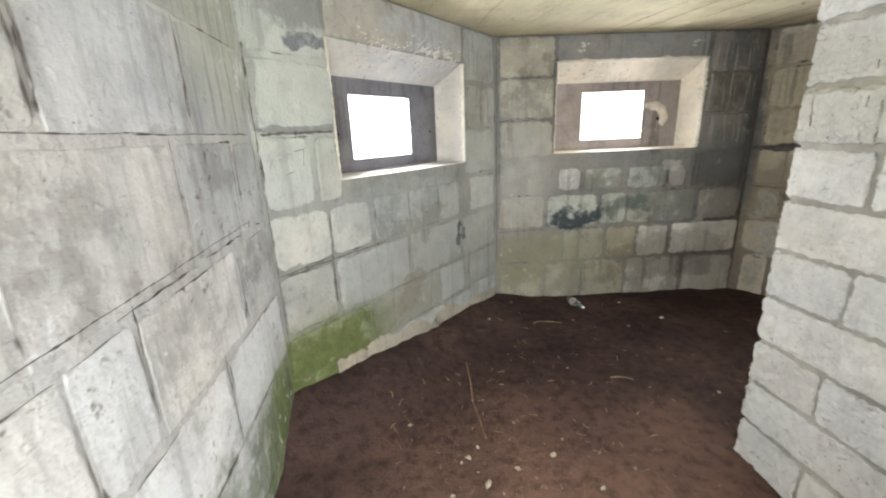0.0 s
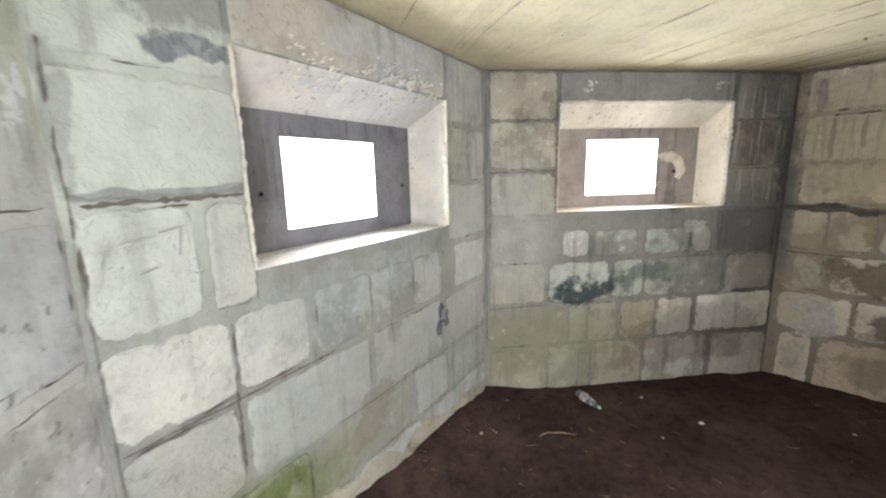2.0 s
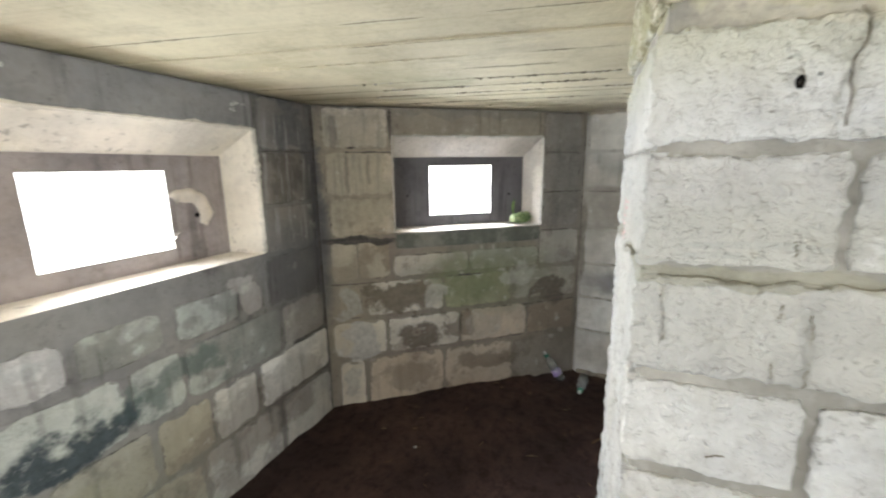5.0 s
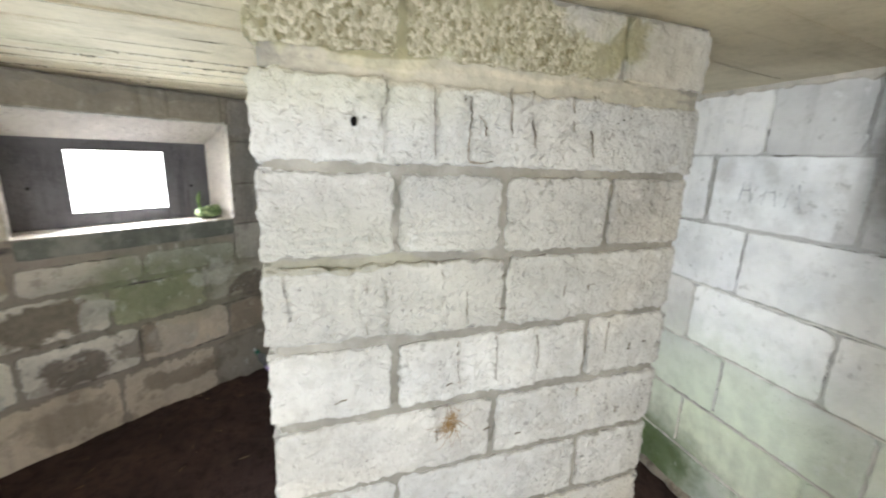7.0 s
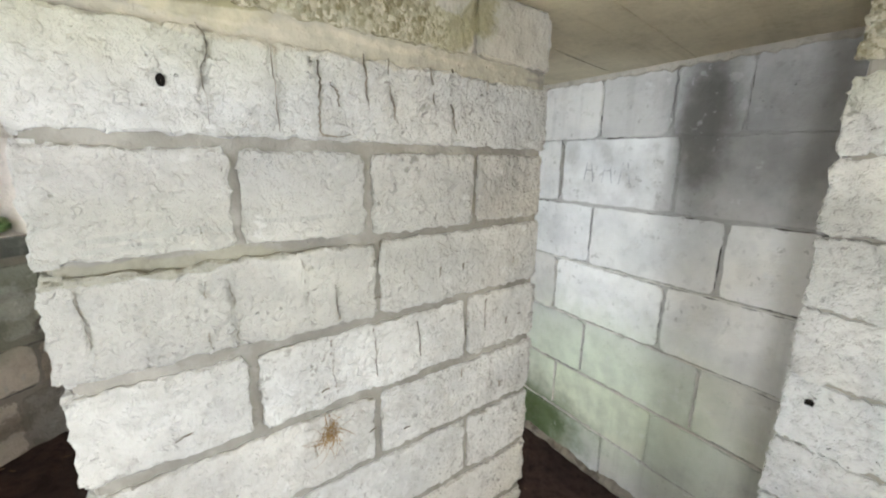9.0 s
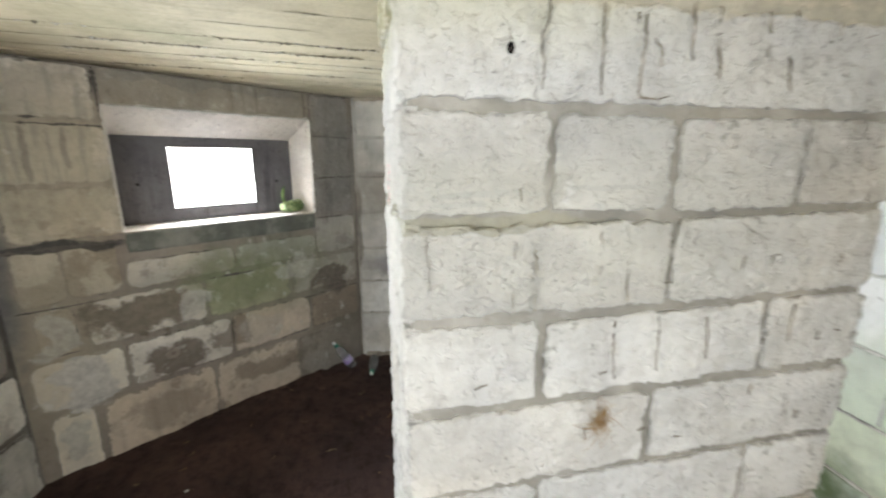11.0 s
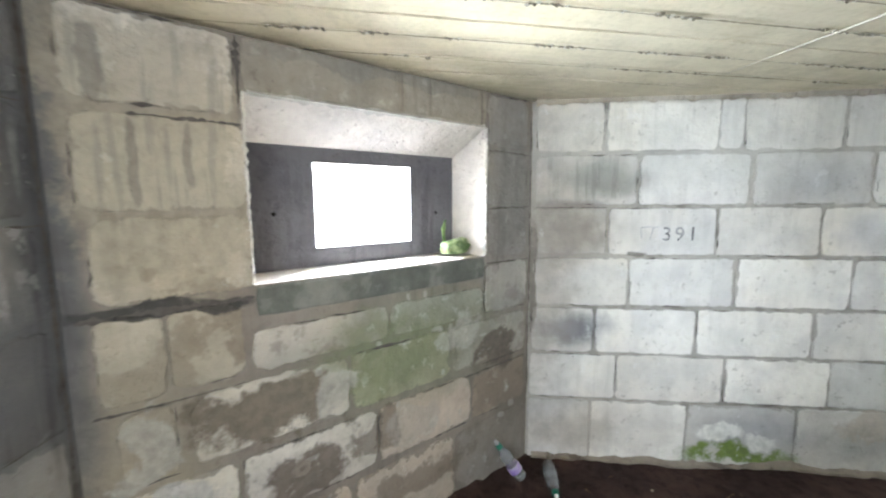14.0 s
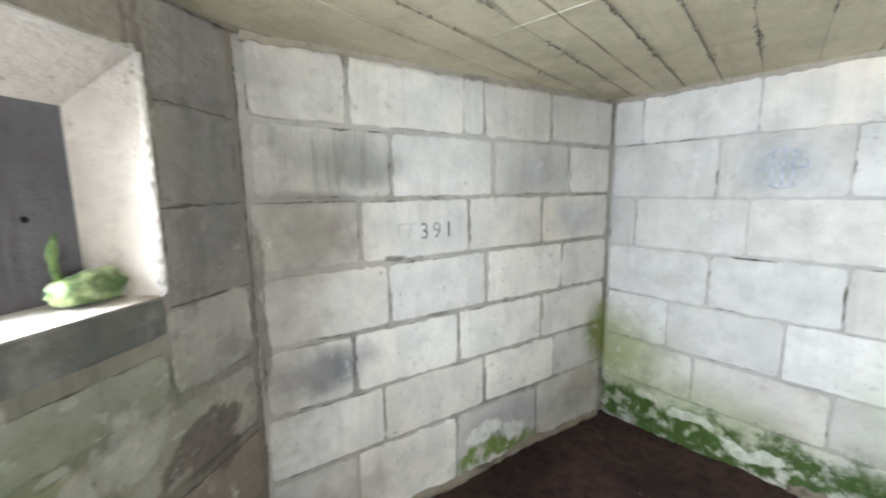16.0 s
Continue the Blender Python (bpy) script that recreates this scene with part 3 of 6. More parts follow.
ROWS_NORTHWEST = [(1.79, 1.515, (0.01, 0.345, 1.325, 1.675), "ag"), (1.495, 1.255, (0.015, 0.355, 1.32, 1.51, 1.525, 1.675), "pga"), (1.235, 0.975, (0.015, 0.222, 0.25, 0.352, 1.325, 1.675), "aag"),
                  (0.95, 0.74, (0.015, 0.275, 0.285, 0.505, 0.535, 0.775, 0.79, 1.03, 1.04, 1.24, 1.365, 1.675), "aaggga"), (0.718, 0.475, (0.015, 0.262, 0.29, 0.755, 0.78, 1.24, 1.262, 1.675), "gggg"),
                  (0.455, 0.245, (0.015, 0.465, 0.49, 1.0, 1.025, 1.27, 1.29, 1.675), "mkaa"), (0.23, -0.08, (0.015, 0.3, 0.32, 0.65, 0.67, 1.05, 1.07, 1.675), "mgaa")]
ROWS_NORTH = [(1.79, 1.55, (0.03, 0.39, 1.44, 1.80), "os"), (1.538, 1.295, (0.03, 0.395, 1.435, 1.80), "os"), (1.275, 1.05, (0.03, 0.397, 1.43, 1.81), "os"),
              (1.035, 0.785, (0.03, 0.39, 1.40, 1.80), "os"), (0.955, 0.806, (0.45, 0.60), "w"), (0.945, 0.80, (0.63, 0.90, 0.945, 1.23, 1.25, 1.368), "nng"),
              (0.77, 0.545, (0.03, 0.35, 0.375, 0.74, 0.76, 0.945, 0.965, 1.465, 1.49, 1.80), "knnng"), (0.523, 0.29, (0.03, 0.485, 0.505, 0.80, 0.825, 1.04, 1.06, 1.285, 1.31, 1.815), "kkkga"),
              (0.272, -0.08, (0.03, 0.355, 0.38, 0.63, 0.655, 0.975, 0.99, 1.405, 1.435, 1.82), "kkkgg")]
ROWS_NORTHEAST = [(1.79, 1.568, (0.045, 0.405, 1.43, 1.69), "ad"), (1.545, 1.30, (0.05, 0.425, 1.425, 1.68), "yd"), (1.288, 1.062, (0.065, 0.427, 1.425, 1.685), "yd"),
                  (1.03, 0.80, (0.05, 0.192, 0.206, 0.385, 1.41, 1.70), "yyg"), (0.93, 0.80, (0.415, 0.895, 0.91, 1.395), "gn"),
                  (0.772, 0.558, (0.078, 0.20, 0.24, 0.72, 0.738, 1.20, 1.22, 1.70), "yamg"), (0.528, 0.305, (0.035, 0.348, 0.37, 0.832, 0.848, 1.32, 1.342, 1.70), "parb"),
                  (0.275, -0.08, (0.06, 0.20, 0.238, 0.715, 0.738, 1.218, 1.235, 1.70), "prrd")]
ROWS_EAST = [(1.79, 1.553, (0.03, 0.338, 0.357, 0.858, 0.868, 0.966, 0.98, 1.39, 1.41, 1.885), "apaaa"), (1.538, 1.30, (0.03, 0.50, 0.52, 1.01, 1.035, 1.532, 1.55, 1.88), "gaga"),
             (1.283, 1.055, (0.012, 0.368, 0.388, 0.876, 0.892, 1.338, 1.356, 1.872), "gaaa"), (1.036, 0.795, (0.035, 0.478, 0.495, 0.978, 0.992, 1.493, 1.508, 1.872), "aapa"),
             (0.778, 0.548, (0.02, 0.323, 0.342, 0.812, 0.826, 1.35, 1.366, 1.865), "awpa"), (0.533, 0.30, (0.015, 0.443, 0.456, 0.965, 0.978, 1.445, 1.46, 1.865), "aawg"),
             (0.283, -0.08, (0.015, 0.32, 0.334, 0.803, 0.816, 1.32, 1.334, 1.87), "gpgg")]
ROWS_SOUTH = [(1.79, 1.553, (0.015, 0.157, 0.168, 0.66, 0.672, 1.17, 1.182, 1.628, 1.645, 1.93, 1.945, 2.16, 2.17, 2.48), "aaaaggg"), (1.545, 1.272, (0.015, 0.523, 0.54, 0.97, 0.985, 1.44, 1.46, 1.97, 1.985, 2.48), "agaag"),
              (1.262, 1.005, (0.015, 0.148, 0.16, 0.655, 0.667, 1.15, 1.162, 1.635, 1.648, 2.155, 2.17, 2.48), "gaaapp"), (0.992, 0.735, (0.015, 0.52, 0.532, 1.0, 1.012, 1.46, 1.472, 1.985, 2.0, 2.48), "aaapp"),
              (0.722, 0.468, (0.015, 0.342, 0.355, 0.825, 0.838, 1.25, 1.262, 1.645, 1.66, 2.145, 2.16, 2.48), "aapgga"), (0.455, 0.215, (0.015, 0.482, 0.495, 1.0, 1.012, 1.5, 1.512, 2.0, 2.012, 2.48), "aagyg"),
              (0.205, -0.12, (0.015, 0.3, 0.312, 0.8, 0.812, 1.3, 1.312, 1.8, 1.812, 2.48), "gaagg")]
ROWS = [ROWS_WEST, ROWS_NORTHWEST, ROWS_NORTH, ROWS_NORTHEAST, ROWS_EAST, ROWS_SOUTH]

for i, name in enumerate(NAMES):
    a, b = CORNERS[i], CORNERS[i + 1]
    fm, d, length = along_wall(a, b)
    s0 = slope(i) if i else 0.0
    s1 = slope(i + 1) if i < 5 else 0.0
    opening = OPENINGS.get(i)
    style = LOOK[i]
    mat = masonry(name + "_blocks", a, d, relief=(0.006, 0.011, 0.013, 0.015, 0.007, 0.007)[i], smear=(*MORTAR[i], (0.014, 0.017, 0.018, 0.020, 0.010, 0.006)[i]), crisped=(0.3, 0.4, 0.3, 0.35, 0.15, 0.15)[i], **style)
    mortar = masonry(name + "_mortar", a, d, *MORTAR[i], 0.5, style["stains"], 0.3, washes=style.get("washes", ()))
    # north reveal's base colour is raised to stand in for light
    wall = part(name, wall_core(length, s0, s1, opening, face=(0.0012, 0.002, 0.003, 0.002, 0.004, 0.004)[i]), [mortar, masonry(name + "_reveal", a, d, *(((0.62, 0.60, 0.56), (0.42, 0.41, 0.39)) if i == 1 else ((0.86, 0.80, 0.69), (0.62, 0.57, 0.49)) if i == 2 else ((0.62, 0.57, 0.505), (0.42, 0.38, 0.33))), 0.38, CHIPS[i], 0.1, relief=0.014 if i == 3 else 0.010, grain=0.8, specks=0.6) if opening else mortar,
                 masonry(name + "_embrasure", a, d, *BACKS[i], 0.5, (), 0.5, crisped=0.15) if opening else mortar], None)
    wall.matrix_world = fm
    tagged(wall, LABELS[i], "wall", kind="structure")
    WALLS[i] = (wall, fm, d, length, mat)
    if opening:
        mid_u, mid_z = (opening[6] + opening[7]) / 2, (opening[8] + opening[9]) / 2
        opening_light("window_light", fm @ pose(mid_u, THICK + 0.01, mid_z + 0.02, -55 if i == 3 else -88, 0, 0),
                      opening[7] - opening[6] + 0.5, opening[9] - opening[8] + 0.22, WINDOW_LIGHT[i])

# entrance light, in the unseen open end of the passage, placed to reach the pier
opening_light("entrance_light", pose(0.11, -1.02, 0.86, 76, 0, 0), 0.80, 1.3, DOOR_LIGHT)

# ---- ceiling ----
n = Nodes("board_marked_concrete")
BOARD_DIR = (math.cos(radians(-77)), math.sin(radians(-77)))
lengthwise = n.vec("DOT_PRODUCT", n.pos, (BOARD_DIR[0], BOARD_DIR[1], 0))
across = n.vec("DOT_PRODUCT", n.pos, (-BOARD_DIR[1], BOARD_DIR[0], 0))
grain = n.noise(n.xyz(n.math("MULTIPLY", lengthwise, 1.2), n.math("MULTIPLY", across, 38.0), 0.0), 1.0, 5, 0.6)
blotch = n.noise(n.pos, 2.2, 5, 0.6)
fine = n.noise(n.pos, 60, 3, 0.7)
isl = n.t.nodes.new("ShaderNodeNewGeometry").outputs["Random Per Island"]
col = n.mix(n.ramp(blotch, 0.35, 0.7), (0.70, 0.622, 0.445), (0.58, 0.51, 0.36))
col = n.mix(n.ramp(grain, 0.5, 0.72, 0.0, 0.25), col, n.mix(1.0, col, (0.66, 0.62, 0.52), "MULTIPLY"))
col = n.mix(n.math("MULTIPLY", isl, 0.25), col, n.mix(1.0, col, (0.78, 0.76, 0.68), "MULTIPLY"))
damp = n.noise(n.pos, 1.1, 4, 0.6)
col = n.mix(n.ramp(damp, 0.52, 0.72, 0.0, 0.5), col, (0.40, 0.38, 0.22))
col = n.mix(n.ramp(fine, 0.4, 0.8, 0.0, 0.25), col, n.mix(1.0, col, (0.6, 0.58, 0.52), "MULTIPLY"))
mottle = n.noise(n.pos, 7.5, 6, 0.65)
col = n.mix(n.ramp(mottle, 0.46, 0.70, 0.0, 0.4), col, n.mix(1.0, col, (0.66, 0.66, 0.62), "MULTIPLY"))
smudge = n.noise(n.xyz(n.math("MULTIPLY", lengthwise, 1.6), n.math("MULTIPLY", across, 5.0), 2.0), 1.0, 5, 0.6)
col = n.mix(n.ramp(smudge, 0.52, 0.68, 0.0, 0.35), col, n.mix(1.0, col, (0.60, 0.59, 0.57), "MULTIPLY"))
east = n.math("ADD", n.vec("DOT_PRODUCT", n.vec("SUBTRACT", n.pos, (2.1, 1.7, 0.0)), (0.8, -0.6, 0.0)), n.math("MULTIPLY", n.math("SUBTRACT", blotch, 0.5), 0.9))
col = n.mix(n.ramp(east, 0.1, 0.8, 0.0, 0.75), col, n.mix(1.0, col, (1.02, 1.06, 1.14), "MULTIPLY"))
n.bump(n.math("ADD", n.math("ADD", n.math("MULTIPLY", grain, 0.7), n.math("MULTIPLY", mottle, 0.8)), n.math("MULTIPLY", fine, 0.3)), 0.6, 0.006)
CEILING = n.done(col, 0.9, 0.2)
n = Nodes("old_concrete_groove")
GROOVE = n.done(n.mix(n.noise(n.pos, 20), (0.13, 0.115, 0.085), (0.30, 0.265, 0.20)), 0.95, 0.1)

n = Nodes("lime_crust")
LIME = n.done(n.mix(n.noise(n.pos, 25), (0.70, 0.67, 0.58), (0.40, 0.37, 0.30)), 0.95, 0.1)


def outer_corner(k, off):
    """Corner k of the plan, moved outwards by off."""
    a, b, c = (Vector(CORNERS[j]) for j in (k - 1, k, k + 1))
    e, f = (b - a).normalized(), (c - b).normalized()
    return b + (Vector((-e.y, e.x)) + Vector((-f.y, f.x))) * off / (1 + e.dot(f))


def build_ceiling():
    bm = bmesh.new()
    rng = random.Random(5)
    d, e = Vector((*BOARD_DIR, 0)), Vector((-BOARD_DIR[1], BOARD_DIR[0], 0))
    mid = Vector((1.4, 0.6, 0))
    bounds = [-3.4, -3.1, -2.8, -2.5, -2.2, -1.92, -1.62, -1.3, -1.0, -0.69, -0.38, -0.08, 0.24, 0.42, 0.59, 0.75, 0.92, 1.065, 1.215, 1.345, 1.457, 1.62, 1.77, 1.92, 2.08, 2.25, 2.4, 2.56, 2.7, 2.86, 3.0, 3.16, 3.3]
    edges = []
    for s, s_next in zip(bounds, bounds[1:]):
        edges.append(s)
        plain = s < 0.15
        w = s_next - s
        z = CEIL + (rng.uniform(0.001, 0.003) if plain else rng.uniform(-0.001, 0.006))
        gap = rng.choice((0.0003, 0.0003, 0.0012) if plain else (0.0003, 0.0003, 0.0015, 0.004))
        t = -3.6
        steps = 80
        edge0 = [bm.verts.new(mid + e * (s + gap * rng.uniform(0.3, 1.2)) + d * (t + 7.2 * k / steps) + Vector((0, 0, z + rng.uniform(-0.001, 0.001)))) for k in range(steps + 1)]
        edge1 = [bm.verts.new(mid + e * (s + w - gap * rng.uniform(0.3, 1.2)) + d * (t + 7.2 * k / steps) + Vector((0, 0, z + rng.uniform(-0.001, 0.001)))) for k in range(steps + 1)]
        up0 = [bm.verts.new(v.co + Vector((0, 0, 0.02))) for v in edge0]
        up1 = [bm.verts.new(v.co + Vector((0, 0, 0.02))) for v in edge1]
        for k in range(steps):
            bm.faces.new((edge0[k], edge0[k + 1], edge1[k + 1], edge1[k]))
            bm.faces.new((up0[k], up0[k + 1], edge0[k + 1], edge0[k]))
            bm.faces.new((edge1[k], edge1[k + 1], up1[k + 1], up1[k]))
        if rng.random() < 0.45:
            fin = [(mid + e * (s + w + 0.005 * noise.noise(Vector((k * 0.4, s, 5)))) + d * (t + 7.2 * k / 360), max(0.0, noise.noise(Vector((k * 0.06, s, 0))) + 0.05) * (0.010 + 0.014 * noise.noise(Vector((k * 0.7, s, 2))))) for k in range(361)]
            for (p, a0), (q, a1) in zip(fin, fin[1:]):
                if a0 + a1 > 0.001:
                    base = [bm.verts.new(p + Vector((0, 0, z - a0 + 0.001))), bm.verts.new(q + Vector((0, 0, z - a1 + 0.001)))]
                    for side in (-0.006, 0.006):
                        top = [bm.verts.new(q + e * side + Vector((0, 0, z + 0.008))), bm.verts.new(p + e * side + Vector((0, 0, z + 0.008)))]
                        bm.faces.new((base[0], base[1], top[0], top[1]))
    # dark ragged cracks and crumbs along the board edges
    worn = [-0.08, 0.24, 0.24, 0.59, 0.92, 0.92, 1.065, 1.065, 1.065, 1.215, 1.215, 1.215, 1.457, 1.457, 1.457, 1.62]
    for _ in range(420):
        at, start, ln = rng.choice(edges if rng.random() < 0.35 else worn), rng.uniform(-2.2, 2.2), rng.uniform(0.06, 0.55)
        q0, w0 = rng.uniform(0, 99), rng.uniform(0.0015, 0.007)
        row = []
        n_steps = max(5, round(ln / 0.012))
        for k in range(n_steps + 1):
            f = k / n_steps
            c = mid + e * (at + 0.003 * noise.noise(Vector((f * ln * 25, q0, 0)))) + d * (start + ln * f)
            w = w0 * (0.2 + 1.1 * abs(noise.noise(Vector((f * ln * 70, q0, 4))))) * min(1, 5 * f + 0.1, 5 * (1 - f) + 0.1)
            row.append([bm.verts.new(c + e * x + Vector((0, 0, CEIL + h))) for x, h in ((-w, -0.0016), (0, -0.0016 - 0.4 * w), (w, -0.0016))])
        for p, q in zip(row, row[1:]):
            for x in (0, 1):
                bm.faces.new((p[x], q[x], q[x + 1], p[x + 1])).material_index = 1
    # crumbs and lime crust hanging from the board edges
    for _ in range(2000):
        at, along_board = rng.choice(worn[4:]), rng.uniform(-1.6, 0.9)
        if noise.noise(Vector((along_board * 5, at * 9, 3))) < -0.02:
            continue
        r = rng.uniform(0.002, 0.0065)
        c = mid + e * (at + rng.gauss(0, 0.0045)) + d * along_board + Vector((0, 0, CEIL - 0.0008))
        top = [bm.verts.new(c + (e * math.cos(q) + d * math.sin(q) * 1.5) * r * rng.uniform(0.6, 1.3)) for q in (0.3, 1.5, 2.8, 4.1, 5.3)]
        tip = bm.verts.new(c + Vector((0, 0, -r * rng.uniform(0.5, 1.3))))
        shade = rng.choice((1, 1, 2))
        for q in range(5):
            bm.faces.new((top[q], tip, top[(q + 1) % 5])).material_index = shade
    cuts = [((0, -1.10, 0), (0, -1, 0))]
    for p, q in list(zip(CORNERS, CORNERS[1:]))[:5]:
        v = (Vector(q) - Vector(p)).normalized()
        cuts.append(((p[0] - v.y * 0.40, p[1] + v.x * 0.40, 0), (-v.y, v.x, 0)))
    for co, no in cuts:
        bmesh.ops.bisect_plane(bm, geom=bm.verts[:] + bm.edges[:] + bm.faces[:], plane_co=co, plane_no=no, clear_outer=True)
    bmesh.ops.delete(bm, geom=[f for f in bm.faces if f.calc_center_median().x > 0.93 and f.calc_center_median().y < -0.86], context="FACES")
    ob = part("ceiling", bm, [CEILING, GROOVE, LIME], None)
    tagged(ob, "cream board-marked concrete ceiling with plank grooves", "ceiling", kind="structure")
    # slab above the board marks
    bm = bmesh.new()
    z0, z1 = CEIL + 0.018, CEIL + 0.45
    ext = [outer_corner(k, THICK + 0.06) for k in range(1, 6)] + [Vector((1.0, -0.95)), Vector((1.0, -1.12)), Vector((-0.80, -1.12))]
    lo = [bm.verts.new((p.x, p.y, z0)) for p in ext]
    hi = [bm.verts.new((p.x, p.y, z1)) for p in ext]
    bm.faces.new(lo)
    bm.faces.new(hi).material_index = 1
    for k in range(len(ext)):
        j = (k + 1) % len(ext)
        bm.faces.new((lo[k], lo[j], hi[j], hi[k])).material_index = 1
    bmesh.ops.recalc_face_normals(bm, faces=bm.faces)
    ob = part("roof", bm, [GROOVE, masonry("roof_concrete", (0, 0), (1, 0), (0.36, 0.345, 0.31), (0.20, 0.19, 0.165), 0.5, ((1.4, 1.5, 1.2, 2.0, GREEN, 0.5),))], None)
    tagged(ob, "thick weathered concrete roof slab", "roof", kind="structure")


build_ceiling()

# ---- floor and ground ----
n = Nodes("dark_soil")
a = n.noise(n.pos, 2.4, 5, 0.6)
b = n.noise(n.pos, 18, 6, 0.7)
c = n.noise(n.pos, 110, 4, 0.7)
col = n.mix(n.ramp(a, 0.35, 0.68), (0.046, 0.029, 0.026), (0.086, 0.052, 0.044))
# dry: paler soil near the entrance, partly its light put into the colour
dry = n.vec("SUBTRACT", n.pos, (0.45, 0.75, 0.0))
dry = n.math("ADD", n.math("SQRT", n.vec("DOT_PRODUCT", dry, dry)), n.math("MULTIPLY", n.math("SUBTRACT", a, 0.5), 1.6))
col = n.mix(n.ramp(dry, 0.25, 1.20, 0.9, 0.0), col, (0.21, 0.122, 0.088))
col = n.mix(n.ramp(b, 0.42, 0.70, 0, 0.75), col, n.mix(1.0, col, (0.36, 0.35, 0.37), "MULTIPLY"))
col = n.mix(n.ramp(c, 0.6, 0.8, 0, 0.5), col, (0.10, 0.066, 0.045))
n.bump(n.math("ADD", n.math("MULTIPLY", b, 0.8), n.math("MULTIPLY", c, 0.35)), 1.0, 0.03)
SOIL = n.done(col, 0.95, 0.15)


def floor_z(x, y):
    """Trodden earth, banked up against the northwest wall and sloping out at the entrance."""
    a, b = Vector(CORNERS[1]), Vector(CORNERS[2])
    d = (b - a).normalized()
    p = Vector((x, y)) - a
    u, off = p.dot(d), abs(p.x * d.y - p.y * d.x)
    bank = max(0.0, 0.22 - 0.10 * max(u, 0.0)) * math.exp(-((off / 0.22) ** 2)) * (1 if u > 0 else math.exp(-((u / 0.5) ** 2)))
    west = 0.10 * math.exp(-(((x + 0.58) / 0.2) ** 2)) * math.exp(-(((y - 1.0) / 0.9) ** 2))
    base = -0.02 * max(0.0, x - 1.0) * (1 if y < 1.8 else 0.4)
    out = -0.03 * max(0.0, -y)
    v = Vector((x, y, 0))
    return max(bank, west) + base + out + 0.018 * noise.noise(v * 2.1) + 0.010 * noise.noise(v * 7.0) + 0.007 * noise.noise(v * 22.0) + 0.012 * max(0.0, noise.noise(v * 5.0 + Vector((9, 2, 0)))) * max(0.0, noise.noise(v * 13.0))


def build_floor():
    bm = bmesh.new()
    step = 0.035
    nx, ny = round(4.9 / step), round(5.0 / step)
    vs = [[bm.verts.new((-1.0 + i * step, -1.75 + j * step, floor_z(-1.0 + i * step, -1.75 + j * step))) for j in range(ny + 1)] for i in range(nx + 1)]
    for i in range(nx):
        for j in range(ny):
            p = vs[i][j].co
            if all((p.x - a[0]) * -(b[1] - a[1]) + (p.y - a[1]) * (b[0] - a[0]) < 0.33 * math.hypot(b[0] - a[0], b[1] - a[1]) for a, b in list(zip(CORNERS, CORNERS[1:]))[:5]) and (p.y > -0.75 or p.x < 0.6):
                bm.faces.new((vs[i][j], vs[i + 1][j], vs[i + 1][j + 1], vs[i][j + 1])).smooth = True
    bmesh.ops.delete(bm, geom=[v for v in bm.verts if not v.link_faces], context="VERTS")
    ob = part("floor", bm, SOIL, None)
    tagged(ob, "dark brown trodden earth floor with scattered litter", "floor", kind="structure")


build_floor()

n = Nodes("rough_grass_ground")
col = n.mix(n.ramp(n.noise(n.pos, 0.6, 5, 0.6), 0.35, 0.7), (0.10, 0.13, 0.045), (0.17, 0.16, 0.075))
n.bump(n.noise(n.pos, 9, 5, 0.7), 0.8, 0.05)
GRASS = n.done(col, 0.95, 0.1)
bm = bmesh.new()
bmesh.ops.create_grid(bm, x_segments=24, y_segments=24, size=900)
ground = part("ground", bm, GRASS, None)
ground.location = (0, 0, -0.30)
tagged(ground, "rough grass ground round the shelter", "ground", kind="structure")

n = Nodes("bright_haze")
n.put(n.bsdf.inputs["Emission Color"], (1.0, 1.0, 1.0))
n.bsdf.inputs["Emission Strength"].default_value = 4.0
HAZE = n.done((0.8, 0.8, 0.8), 1.0, 0.0)
bm = bmesh.new()
bmesh.ops.create_cone(bm, cap_ends=False, segments=64, radius1=9.0, radius2=9.0, depth=8.0)
backdrop = part("backdrop", bm, HAZE, None)
backdrop.location = (1.4, 0.6, 3.7)
tagged(backdrop, "white overcast distance outside the loopholes", "backdrop", kind="structure")

# ---- inner blast wall and entrance wall ----
PIER = [(1.121, 1.249), (1.206, 0.313), (1.74, 0.345), (1.61, 1.288)]   # anticlockwise from the northwest corner
PIER_TOPS = [1.80, 1.645, 1.476, 1.308, 1.142, 0.98, 0.815, 0.65, 0.485, 0.32, 0.155, -0.08]
PIER_JOINTS = {0: [[0.235, 0.70], [], [0.228, 0.45, 0.712], [0.466], [0.228, 0.70], [0.46], [0.235, 0.71],
                   [0.46], [0.225, 0.70], [0.45], [0.235, 0.71]],
               3: [[0.30], [], [0.17], [0.245], [0.12, 0.40], [0.30], [0.16], [0.38], [0.20], [0.33], [0.2]]}



